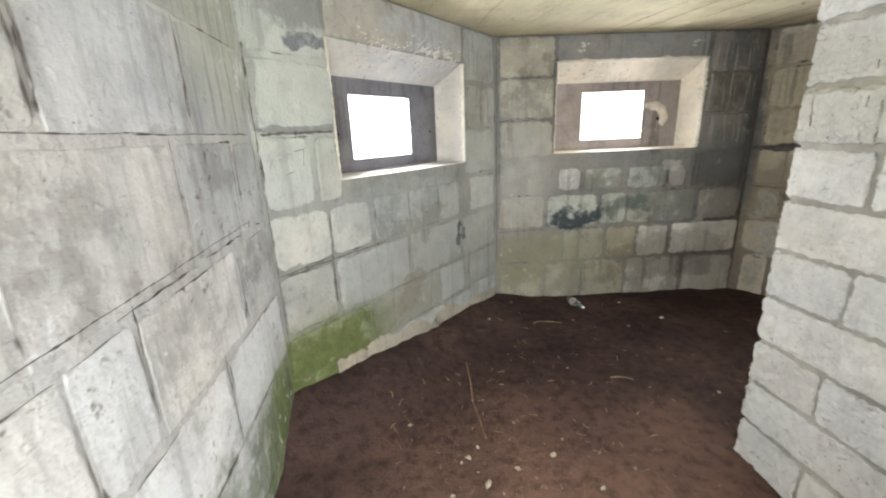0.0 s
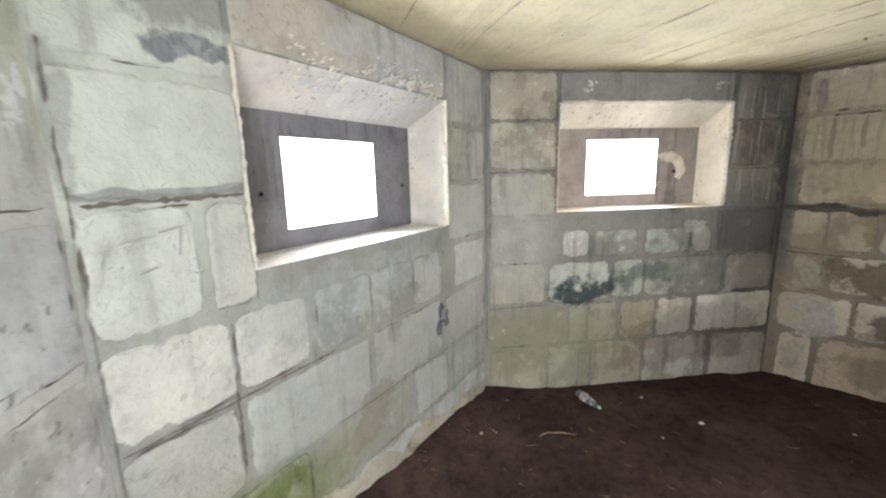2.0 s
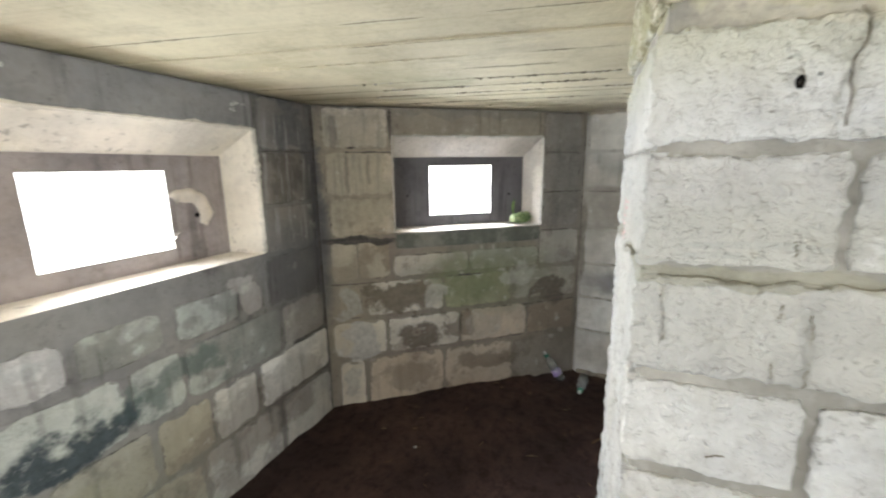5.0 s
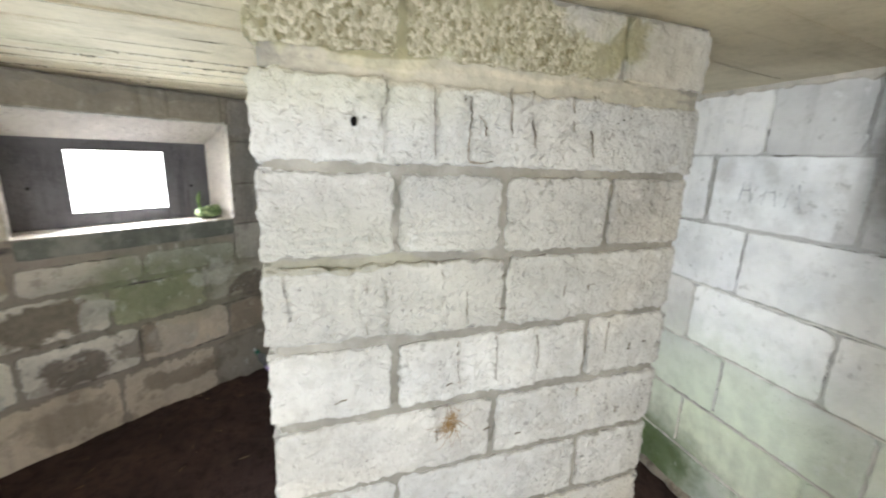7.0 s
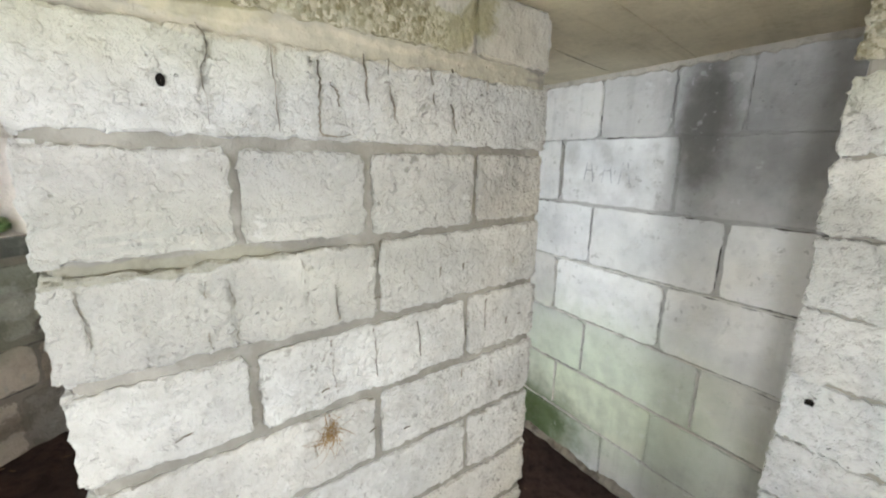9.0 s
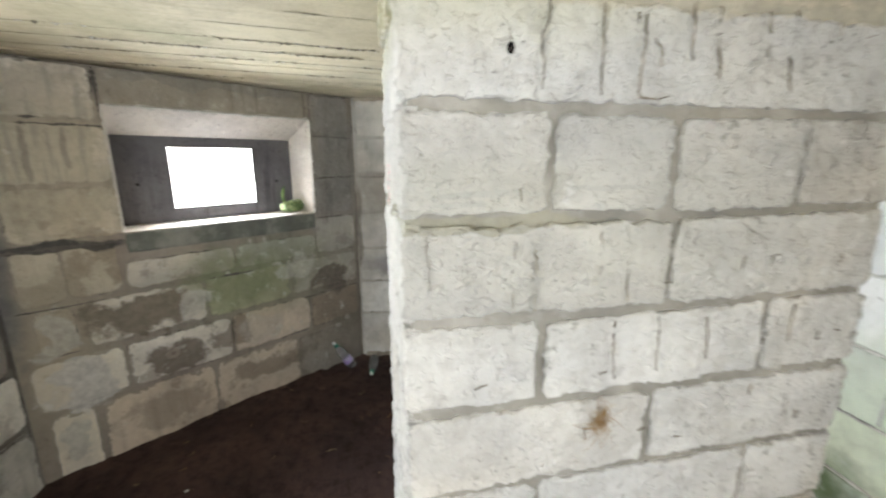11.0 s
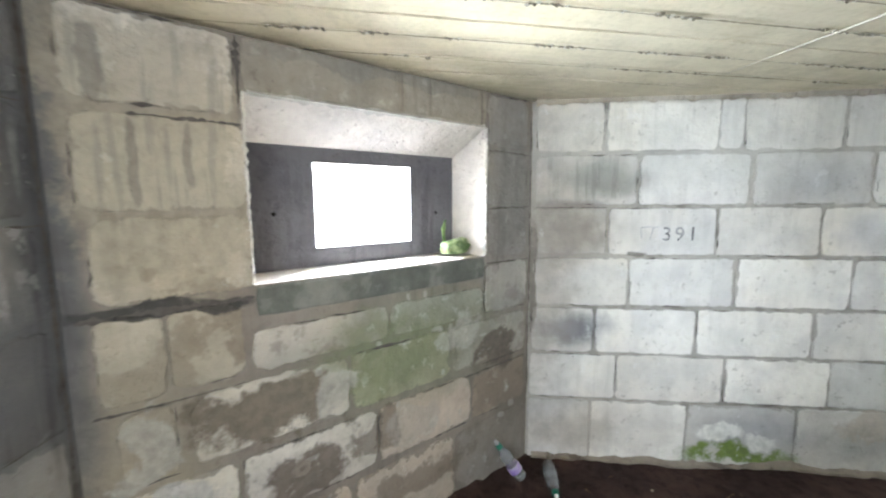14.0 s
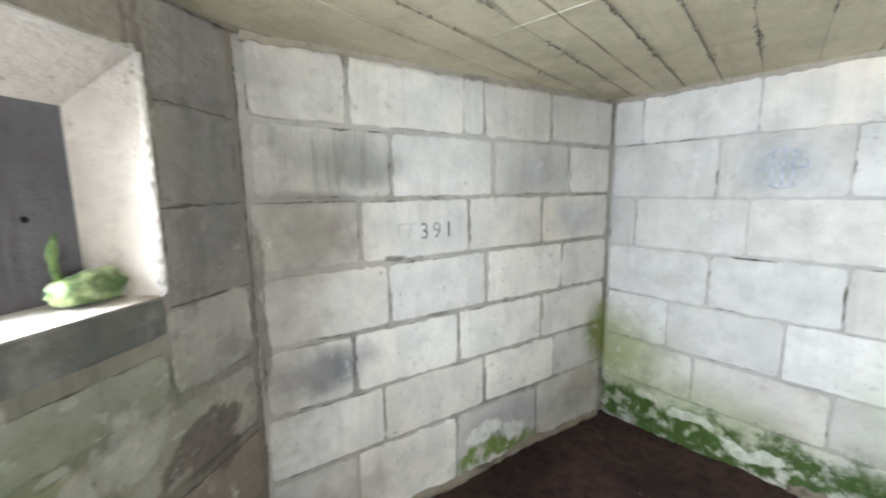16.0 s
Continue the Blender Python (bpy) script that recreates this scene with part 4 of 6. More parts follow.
def pier(name, corners, label, tops, joints, light, dark, stains, near, inset=0.0055):
    bm = bmesh.new()
    # mortar core, its corners worn back behind the blocks
    k = len(corners)
    outline = []
    for q in range(k):
        c = Vector(corners[q])
        outline += [c + (Vector(corners[q - 1]) - c).normalized() * 0.006, c + (Vector(corners[(q + 1) % k]) - c).normalized() * 0.006]
    lo = [bm.verts.new((p.x, p.y, -0.25)) for p in outline]
    hi = [bm.verts.new((p.x, p.y, CEIL - 0.004)) for p in outline]
    cx, cy = sum(p[0] for p in corners) / k, sum(p[1] for p in corners) / k
    for v in lo + hi:
        v.co.x += inset * (1 if v.co.x < cx else -1)
        v.co.y += inset * (1 if v.co.y < cy else -1)
    bm.faces.new(lo), bm.faces.new(hi)
    for i in range(2 * k):
        bm.faces.new((lo[i], lo[(i + 1) % (2 * k)], hi[(i + 1) % (2 * k)], hi[i]))
    bmesh.ops.recalc_face_normals(bm, faces=bm.faces)
    d0 = (Vector(corners[1]) - Vector(corners[0])).normalized()
    mat = masonry(name + "_blocks", corners[0], d0, light, dark, 0.38, stains, 0.12, 1.0, 0.16, 0.026, False, True, washes=((0.10, 1.66, 0.45, 0.13, (0.44, 0.425, 0.29), 0.5), (0.30, 1.28, 0.55, 0.22, (0.47, 0.455, 0.405), 0.75), (0.12, 1.36, 0.20, 0.07, (0.36, 0.35, 0.30), 0.5)), smear=((0.44, 0.42, 0.38), (0.30, 0.285, 0.255), 0.004), crisped=0.06, specks=0.6, grain=1.7)
    bare = masonry(name + "_bare_blocks", corners[0], d0, light, dark, 0.5, stains, 0.12, 0.8, 0.22, 0.012, True, washes=((0.78, 1.72, 0.22, 0.16, (0.40, 0.37, 0.31), 0.85), (0.2, 1.72, 0.5, 0.14, (0.42, 0.41, 0.27), 0.6)))
    mortar = masonry(name + "_mortar", corners[0], d0, (0.45, 0.43, 0.39), (0.30, 0.285, 0.255), 0.5, stains, 0.1, 0.2)
    ob = tagged(part(name, bm, mortar, None), label, "wall", kind="structure")
    return ob, corners, tops, joints, mat, bare, near, inset


PIER_WALL = pier("blast_wall", PIER, "thick whitewashed block pier with rough grooved faces", PIER_TOPS, PIER_JOINTS, (0.68, 0.672, 0.65), (0.47, 0.45, 0.415),
               ((0.30, 1.74, 0.45, 0.09, (0.22, 0.20, 0.10), 0.75), (0.5, 1.633, 0.5, 0.022, (0.43, 0.39, 0.30), 0.6), (0.11, 1.306, 0.20, 0.018, (0.25, 0.235, 0.175), 0.6),
                (0.13, 1.35, 0.10, 0.006, (0.33, 0.33, 0.30), 0.4), (0.09, 1.335, 0.05, 0.005, (0.33, 0.33, 0.30), 0.4), (0.33, 1.36, 0.09, 0.005, (0.33, 0.33, 0.30), 0.35), (0.56, 1.37, 0.08, 0.005, (0.33, 0.33, 0.30), 0.3), (0.5, 1.655, 0.5, 0.014, (0.43, 0.39, 0.30), 0.6)), True)
PIER_OB = PIER_WALL[0]
# unseen west side and length cut back to let entrance light past
ENTRY = [(0.55, -0.07), (0.55, -1.05), (0.75, -1.05), (0.75, -0.07)]
ENTRY_WALL = pier("entrance_wall", ENTRY, "white block wall end beside the entrance passage", PIER_TOPS, {}, (0.82, 0.82, 0.80), (0.56, 0.54, 0.51),
     ((-0.2, 0.78, 0.07, 0.07, SOOT, 0.6),), True, 0.011)

# ---- open joints and rough mortar ----
n = Nodes("open_joint")
OPEN = n.done(n.mix(n.noise(n.pos, 40, 4, 0.6), (0.05, 0.044, 0.04), (0.19, 0.17, 0.15)), 0.95, 0.05)


def open_joint(wi, u0, z0, u1, z1, width, seed=0):
    """A ragged strip where the mortar has fallen out."""
    rng = random.Random(seed + wi * 10)
    fm = WALLS[wi][1]
    steps = max(6, round(math.hypot(u1 - u0, z1 - z0) / 0.012))
    bm = bmesh.new()
    d = Vector((u1 - u0, 0, z1 - z0)).normalized()
    e = Vector((-d.z, 0, d.x))
    prev = None
    for k in range(steps + 1):
        t = k / steps
        c = Vector((u0 + (u1 - u0) * t, -0.001, z0 + (z1 - z0) * t)) + e * 0.005 * noise.noise(Vector((t * 9, seed, wi)))
        w = width * (0.08 + 0.95 * abs(noise.noise(Vector((t * 45 * (abs(u1 - u0) + abs(z1 - z0)) + seed, 3, wi)))) + rng.uniform(0.0, 0.15)) * min(1, 14 * t + 0.4, 14 * (1 - t) + 0.4)
        now = [bm.verts.new(c + e * w / 2), bm.verts.new(c - e * w / 2)]
        if prev:
            bm.faces.new((prev[0], now[0], now[1], prev[1]))
        prev = now
    ob = part("open_joint", bm, OPEN, WALLS[wi][0], "dark gap where mortar has fallen out")
    ob.matrix_world = fm


for k, (wi, u0, z0, u1, z1, w) in enumerate((
        (3, 0.02, 1.030, 0.43, 1.035, 0.022), (3, 0.16, 1.545, 0.42, 1.545, 0.013), (3, 0.42, 1.60, 0.42, 1.79, 0.016), (3, 1.43, 1.545, 1.70, 1.54, 0.007),
        (3, 1.42, 1.285, 1.71, 1.29, 0.008), (3, 1.42, 1.035, 1.71, 1.03, 0.007), (3, 1.25, 0.52, 1.70, 0.53, 0.010), (3, 0.03, 0.775, 0.40, 0.77, 0.008),
        (2, 0.02, 1.283, 0.40, 1.287, 0.010), (2, 0.02, 0.525, 0.36, 0.53, 0.006), (2, 1.30, 0.285, 1.80, 0.28, 0.007), (1, 0.03, 1.245, 0.35, 1.25, 0.016), (1, 0.02, 0.725, 0.6, 0.728, 0.010), (1, 0.6, 0.465, 1.3, 0.46, 0.006), (1, 0.27, 0.53, 0.27, 0.75, 0.010), (2, 1.2, 0.26, 1.8, 0.265, 0.009), (2, 1.44, 1.54, 1.80, 1.545, 0.008),
        (4, 0.33, 1.60, 0.33, 1.75, 0.012), (4, 0.03, 1.285, 0.37, 1.285, 0.010), (4, 0.0, 0.30, 0.0, 1.75, 0.016), (4, 1.57, 1.29, 1.90, 1.29, 0.010),
        (4, 1.56, 1.30, 1.56, 1.54, 0.008), (4, 0.90, 1.04, 0.90, 1.27, 0.007), (4, 0.02, 0.515, 0.30, 0.52, 0.007), (5, 0.99, 1.30, 0.99, 1.53, 0.006),
        (0, 2.29, 1.27, 2.29, 1.50, 0.014), (0, 1.95, 0.97, 3.0, 0.98, 0.007), (0, 1.9, 1.245, 3.05, 1.245, 0.006), (0, 2.35, 0.73, 2.36, 0.96, 0.010), (2, 1.815, 0.2, 1.815, 1.78, 0.014), (1, 0.014, 0.45, 0.014, 1.78, 0.007), (2, 0.012, 0.3, 0.012, 1.78, 0.006),
        (0, 2.60, 0.99, 2.60, 1.235, 0.007), (0, 2.92, 0.99, 2.92, 1.235, 0.006), (0, 2.72, 1.26, 2.72, 1.50, 0.006), (0, 2.83, 0.73, 2.83, 0.96, 0.006), (0, 2.64, 0.46, 2.64, 0.70, 0.008), (0, 2.12, 0.99, 2.12, 1.235, 0.007))):
    open_joint(wi, u0, z0, u1, z1, (0.9 if wi in (0, 4) else 1.8) * w, k)


def mortar_bead(wi, u0, u1, seed):
    """Rough squeezed mortar along the head of a wall, under the ceiling."""
    bm = bmesh.new()
    steps = round((u1 - u0) / 0.015)
    prev = None
    for k in range(steps + 1):
        u = u0 + (u1 - u0) * k / steps
        h = 0.012 + 0.020 * abs(noise.noise(Vector((u * 17, seed, 0)))) + 0.012 * abs(noise.noise(Vector((u * 60, seed, 2))))
        y = -0.008 - 0.012 * abs(noise.noise(Vector((u * 23, seed, 5))))
        now = [bm.verts.new((u, 0.01, CEIL - h - 0.006)), bm.verts.new((u, y, CEIL - h)), bm.verts.new((u, y - 0.004, CEIL + 0.004))]
        if prev:
            bm.faces.new((prev[0], now[0], now[1], prev[1]))
            bm.faces.new((prev[1], now[1], now[2], prev[2]))
        prev = now
    ob = part("mortar_bead", bm, BEAD, WALLS[wi][0], "rough squeezed mortar under the ceiling")
    ob.matrix_world = WALLS[wi][1]


BEAD = masonry("bead_mortar", (0, 0), (1, 0), (0.56, 0.52, 0.44), (0.34, 0.31, 0.26), 0.5)
mortar_bead(4, 0.02, 1.88, 1)
mortar_bead(5, 0.02, 2.45, 2)



FOOT = masonry("footing_concrete", (0, 0), (1, 0), (0.33, 0.295, 0.24), (0.15, 0.125, 0.10), 0.52, crisped=0.5)


def pointing(wi, u0, z0, u1, z1, width, seed):
    """A thin raised line of pale mortar along a joint."""
    bm = bmesh.new()
    d = Vector((u1 - u0, 0, z1 - z0))
    steps = round(d.length / 0.014)
    e = Vector((-d.z, 0, d.x)).normalized()
    prev = None
    for k in range(steps + 1):
        t = k / steps
        c = Vector((u0, 0, z0)) + d * t + e * 0.003 * noise.noise(Vector((t * steps * 0.2, seed, 0)))
        w = width * max(0.12, 0.6 + 0.9 * noise.noise(Vector((t * steps * 0.33, seed, 3)))) / 2
        now = [bm.verts.new(c + e * w * x + Vector((0, y, 0))) for x, y in ((-1.0, 0.003), (-0.6, -0.0055), (0.6, -0.006), (1.0, 0.003))]
        if prev:
            for q in range(3):
                bm.faces.new((prev[q], now[q], now[q + 1], prev[q + 1]))
        prev = now
    ob = part("pointing", bm, POINTING, WALLS[wi][0], "pale raised line of pointing mortar")
    ob.matrix_world = WALLS[wi][1]


POINTING = masonry("pointing_mortar", (0, 0), (1, 0), (0.80, 0.79, 0.74), (0.56, 0.55, 0.50), 0.42)
for k, z in enumerate((0.998, 0.728, 0.461, 0.21)):
    pointing(5, 1.15, z, 2.45, z, 0.016, 40 + k)
for k, (u, z0, z1) in enumerate(((1.636, 1.56, 1.76), (1.45, 1.30, 1.53), (1.652, 0.48, 0.71), (1.466, 0.75, 0.98), (2.152, 0.48, 0.71), (1.506, 0.23, 0.45))):
    pointing(5, u, z0, u, z1, 0.014, 50 + k)


def arris(wi, u, z0, z1, side, seed, wide=1.0):
    """Chipped plaster edge up one side of an opening."""
    bm = bmesh.new()
    steps = round((z1 - z0) / 0.008)
    prev = None
    for k in range(steps + 1):
        z = z0 + (z1 - z0) * k / steps
        w = 0.003 + wide * 0.012 * abs(noise.noise(Vector((z * 26, seed, 0)))) + 0.008 * abs(noise.noise(Vector((z * 90, seed, 2))))
        inner = side * 0.008 * noise.noise(Vector((z * 60, seed, 5)))
        now = [bm.verts.new(p) for p in ((u - side * 0.002, 0.03, z), (u - side * 0.003 + inner, -0.004, z), (u + side * w * 0.6, -0.009, z), (u + side * w, -0.002, z), (u + side * w, 0.006, z))]
        if prev:
            for q in range(4):
                bm.faces.new((prev[q], now[q], now[q + 1], prev[q + 1]))
        prev = now
    ob = part("chipped_edge", bm, ARRIS, WALLS[wi][0], "chipped pale plaster edge of the loophole")
    ob.matrix_world = WALLS[wi][1]


ARRIS = masonry("arris_plaster", (0, 0), (1, 0), (0.72, 0.69, 0.62), (0.46, 0.44, 0.39), 0.45)
arris(1, 0.36, 1.055, 1.60, -1, 1)
arris(1, 1.31, 1.055, 1.60, 1, 2)
arris(2, 1.42, 1.065, 1.64, 1, 3, 2.6)
arris(2, 0.41, 1.065, 1.64, -1, 4)
arris(3, 0.43, 1.075, 1.64, -1, 5)
arris(3, 1.41, 1.075, 1.64, 1, 6)


def head_edge(wi, u0, u1, z, seed):
    """Broken plaster edge along the head of a loophole."""
    bm = bmesh.new()
    steps = round((u1 - u0) / 0.007)
    prev = None
    for k in range(steps + 1):
        u = u0 + (u1 - u0) * k / steps
        up = 0.003 + 0.016 * max(0.0, noise.noise(Vector((u * 11, seed, 0)))) + 0.007 * abs(noise.noise(Vector((u * 70, seed, 2))))
        down = 0.004 + 0.012 * abs(noise.noise(Vector((u * 22, seed, 5))))
        out = -0.0075 - 0.003 * noise.noise(Vector((u * 40, seed, 7)))
        now = [bm.verts.new(p) for p in ((u, 0.004, z + up + 0.002), (u, out, z + up), (u, out - 0.001, z - 0.001), (u, -0.002 + 0.16 * down / 0.12, z - down), (u, 0.012 + 0.16 * down / 0.12, z - down - 0.002))]
        if prev:
            for q in range(4):
                bm.faces.new((prev[q], now[q], now[q + 1], prev[q + 1]))
        prev = now
    ob = part("chipped_edge", bm, ARRIS, WALLS[wi][0], "chipped plaster edge over the loophole")
    ob.matrix_world = WALLS[wi][1]


head_edge(2, 0.42, 1.41, 1.64, 12)
head_edge(3, 0.44, 1.40, 1.64, 13)


def plaster_flakes():
    """Peeling plaster over the northwest loophole: curled pale flakes and the dark bare spots behind them."""
    rng = random.Random(44)
    spots, flakes = bmesh.new(), bmesh.new()
    for k in range(620):
        u = rng.choice((rng.gauss(1.02, 0.13), rng.uniform(0.5, 1.27)))
        z = 1.60 + rng.gauss(0.022 * (u - 0.6), 0.026)
        if noise.noise(Vector((u * 16, z * 26, 4))) < -0.12:
            continue
        if not (0.45 < u < 1.27 and 1.52 < z < 1.76):
            continue
        r = rng.uniform(0.0014, 0.0045) * (0.9 if k % 3 == 0 else 1.1)
        tilt = rng.uniform(-0.5, 0.5)

        def on_face(du, dz, lift):
            h = z + dz
            return (u + du, (-0.0075 if h > 1.60 else (1.60 - h) / 0.11 * 0.16 - 0.001) - lift, h)
        rim = [(r * 1.7 * rng.uniform(0.6, 1.2) * math.cos(a), r * rng.uniform(0.5, 1.1) * math.sin(a)) for a in (0, 0.9, 1.8, 2.7, 3.6, 4.5, 5.4)]
        rim = [(x * math.cos(tilt) - y * math.sin(tilt), x * math.sin(tilt) + y * math.cos(tilt)) for x, y in rim]
        if k % 3 == 0:
            spots.faces.new([spots.verts.new(on_face(x, y, 0.0015)) for x, y in rim])
        else:
            low = [flakes.verts.new(on_face(x, y, 0.001)) for x, y in rim]
            high = [flakes.verts.new(on_face(x, y, 0.003 + 0.010 * max(0.0, y / r))) for x, y in rim]
            flakes.faces.new(high)
            for a in range(7):
                flakes.faces.new((low[a], low[(a + 1) % 7], high[(a + 1) % 7], high[a]))
    for name, bm, mat, label in (("bare_spots", spots, SPOT, "dark spots where plaster has peeled"), ("plaster_flakes", flakes, ARRIS, "curled flakes of pale plaster")):
        ob = part(name, bm, mat, WALLS[1][0], label)
        ob.matrix_world = WALLS[1][1]
        tagged(ob, kind="stuff")


SPOT = masonry("bare_spot_concrete", (0, 0), (1, 0), (0.36, 0.36, 0.37), (0.22, 0.22, 0.23), 0.5)
plaster_flakes()


def footing(wi, u0, u1, high, deep, label, seed):
    """Ragged lip of broken concrete along the foot of a wall."""
    bm = bmesh.new()
    fm = WALLS[wi][1]
    steps = round((u1 - u0) / 0.018)
    prev = None
    for k in range(steps + 1):
        u = u0 + (u1 - u0) * k / steps
        p = fm @ Vector((u, -deep, 0))
        z = floor_z(p.x, p.y)
        rag = 1.2 * noise.noise(Vector((u * 4.3, seed, 0))) + 0.35 * noise.noise(Vector((u * 31, seed, 3))) + 0.25 * noise.noise(Vector((u * 70, seed, 3)))
        h = max(0.012, high * (0.65 + 0.55 * rag))
        y = -deep * (0.7 + 0.5 * noise.noise(Vector((u * 15, seed, 7))))
        now = [bm.verts.new(q) for q in ((u, 0.006, z + h + 0.012), (u, y * 0.45, z + h + 0.006 * noise.noise(Vector((u * 40, 1, seed)))), (u, y, z + h * 0.55), (u, y * 1.1, z - 0.06))]
        if prev:
            for q in range(3):
                bm.faces.new((prev[q], now[q], now[q + 1], prev[q + 1]))
        prev = now
    ob = part("footing", bm, FOOT, WALLS[wi][0], label)
    ob.matrix_world = fm


footing(1, 0.22, 1.66, 0.10, 0.018, "ragged pale concrete footing", 3)
footing(4, 0.03, 1.85, 0.035, 0.03, "low pale concrete footing", 4)
footing(5, 0.9, 2.4, 0.05, 0.03, "low grey concrete footing", 5)

# ---- small things ----
def simple(name, colour, rough=0.6, spec=0.4, bumpy=0.0, second=None, metal=0.0):
    n = Nodes(name)
    col = n.mix(n.ramp(n.noise(n.pos, 24, 4, 0.6), 0.35, 0.7), colour, second or tuple(0.7 * c for c in colour))
    if bumpy:
        n.bump(n.noise(n.pos, 70, 4, 0.7), 0.6, bumpy)
    n.bsdf.inputs["Metallic"].default_value = metal
    return n.done(col, rough, spec)


def clear_plastic(name, tint):
    n = Nodes(name)
    n.bsdf.inputs["Transmission Weight"].default_value = 0.75
    n.bsdf.inputs["IOR"].default_value = 1.25
    return n.done(n.mix(n.ramp(n.noise(n.pos, 30), 0.4, 0.7), tint, tuple(0.75 * c for c in tint)), 0.18, 0.5)


PLASTIC = clear_plastic("scuffed_clear_plastic", (0.62, 0.64, 0.66))
CAP = simple("green_cap", (0.015, 0.17, 0.11), 0.4)
WHITE_CAP = simple("white_cap", (0.75, 0.75, 0.74), 0.45)
PURPLE = simple("purple_label", (0.30, 0.20, 0.55), 0.4, second=(0.55, 0.50, 0.68))
BEIGE = simple("faded_label", (0.42, 0.36, 0.33), 0.5, second=(0.20, 0.16, 0.18))


def lathe(profile, steps=24, wobble=0.0, seed=0):
    bm = bmesh.new()
    rows = []
    for r, z in profile:
        rows.append([bm.verts.new((r * math.cos(2 * math.pi * k / steps) * (1 + wobble * noise.noise(Vector((k * 0.4, z * 30, seed)))),
                                   r * math.sin(2 * math.pi * k / steps) * (1 + wobble * noise.noise(Vector((k * 0.4 + 5, z * 30, seed)))), z)) for k in range(steps)])
    for a, b in zip(rows, rows[1:]):
        for k in range(steps):
            bm.faces.new((a[k], a[(k + 1) % steps], b[(k + 1) % steps], b[k])).smooth = True
    bm.faces.new(rows[0][::-1])
    bm.faces.new(rows[-1])
    return bm


def bottle(m, label, label_mat, dents):
    base = new("plastic_bottle")
    body = [(0.022, 0.0), (0.030, 0.004), (0.032, 0.015), (0.030, 0.028), (0.032, 0.042), (0.0315, 0.085), (0.026, 0.105), (0.0315, 0.125), (0.030, 0.140),
            (0.022, 0.165), (0.0135, 0.182), (0.0125, 0.192)]
    part("body", lathe(body, 24, dents, 3), PLASTIC, base, "scuffed clear plastic body")
    part("label", lathe([(0.0328, 0.045), (0.0332, 0.05), (0.0330, 0.080), (0.0322, 0.084)], 24, dents, 3), label_mat, base, "torn printed paper label")
    part("neck_ring", lathe([(0.0125, 0.187), (0.0165, 0.189), (0.0165, 0.192), (0.0125, 0.194)], 20), CAP, base)
    cap = part("cap", lathe([(0.0145, 0.194), (0.0150, 0.197), (0.0150, 0.208), (0.0130, 0.211)], 24), CAP, base, "green screw cap")
    part("spout", lathe([(0.0095, 0.211), (0.0095, 0.224), (0.0075, 0.230)], 16), WHITE_CAP, cap, "white sports spout")
    base.matrix_world = m
    return tagged(base, label, "bottle")


def lying(p, q, lift):
    """Pose of a bottle lying from base p to cap q on the earth."""
    a, b = Vector((*p, floor_z(*p) + lift)), Vector((*q, floor_z(*q) + lift * 0.8))
    z = (b - a).normalized()
    x = z.orthogonal().normalized()
    y = z.cross(x)
    return Matrix(((x.x, y.x, z.x, a.x), (x.y, y.y, z.y, a.y), (x.z, y.z, z.z, a.z), (0, 0, 0, 1)))


bottle(lying((0.935, 2.68), (0.985, 2.52), 0.023) @ Matrix.Diagonal((0.75, 0.75, 0.75, 1)), "dirty clear plastic bottle lying on the earth floor", BEIGE, 0.10)
bottle(lying((3.235, 1.455), (3.02, 1.465), 0.030), "empty clear plastic bottle lying near the corner", PLASTIC, 0.05)
foot = Vector((3.165, 1.60, floor_z(3.165, 1.60) + 0.004))
head = Vector((3.165, 1.735, 0.165))
z = (head - foot).normalized()
x = z.orthogonal().normalized()
y = z.cross(x)
bottle(Matrix(((x.x, y.x, z.x, foot.x), (x.y, y.y, z.y, foot.y), (x.z, y.z, z.z, foot.z), (0, 0, 0, 1))), "clear bottle with purple label leaning on the block wall", PURPLE, 0.03)

# crumpled green bag with a stem on the northeast sill
LEAF_GREEN = simple("green_film", (0.065, 0.12, 0.035), 0.4, 0.5, 0.004, (0.36, 0.42, 0.21))
fm3 = WALLS[3][1]
bm = bmesh.new()
bmesh.ops.create_icosphere(bm, subdivisions=4, radius=1.0)
for v in bm.verts:
    c = v.co.copy()
    k = 1 + 0.30 * noise.noise(c * 1.6) + 0.16 * noise.noise(c * 4.5) + 0.07 * abs(noise.noise(c * 9))
    v.co = Vector((c.x * 0.068 * k, c.y * 0.045 * k, max(-0.026, c.z * 0.034 * k)))
    v.co.z += 0.010 * (c.x > 0.2) * c.x
for f in bm.faces:
    f.smooth = True
bag_base = new("green_bag")
bag = part("bag", bm, LEAF_GREEN, bag_base)
bag.location = (0, 0, 0.026)
bm = bmesh.new()
rng = random.Random(4)
prev = None
for k in range(9):
    t = k / 8
    c = Vector((-0.030 - 0.012 * math.sin(t * 3), 0.032, 0.03 + 0.105 * t))
    r = 0.010 * (1 - 0.5 * t) * (1.6 if k in (5, 6) else 1.0)
    now = [bm.verts.new(c + Vector((r * math.cos(a), 0.5 * r * math.sin(a), rng.uniform(-0.002, 0.002)))) for a in (0, 1.05, 2.1, 3.14, 4.2, 5.25)]
    if prev:
        for q in range(6):
            bm.faces.new((prev[q], prev[(q + 1) % 6], now[(q + 1) % 6], now[q])).smooth = True
    prev = now
bm.faces.new(prev)
part("twisted_neck", bm, simple("dark_green_film", (0.05, 0.12, 0.04), 0.5, 0.4, 0.003, (0.22, 0.32, 0.10)), bag_base, "dark green twisted neck")
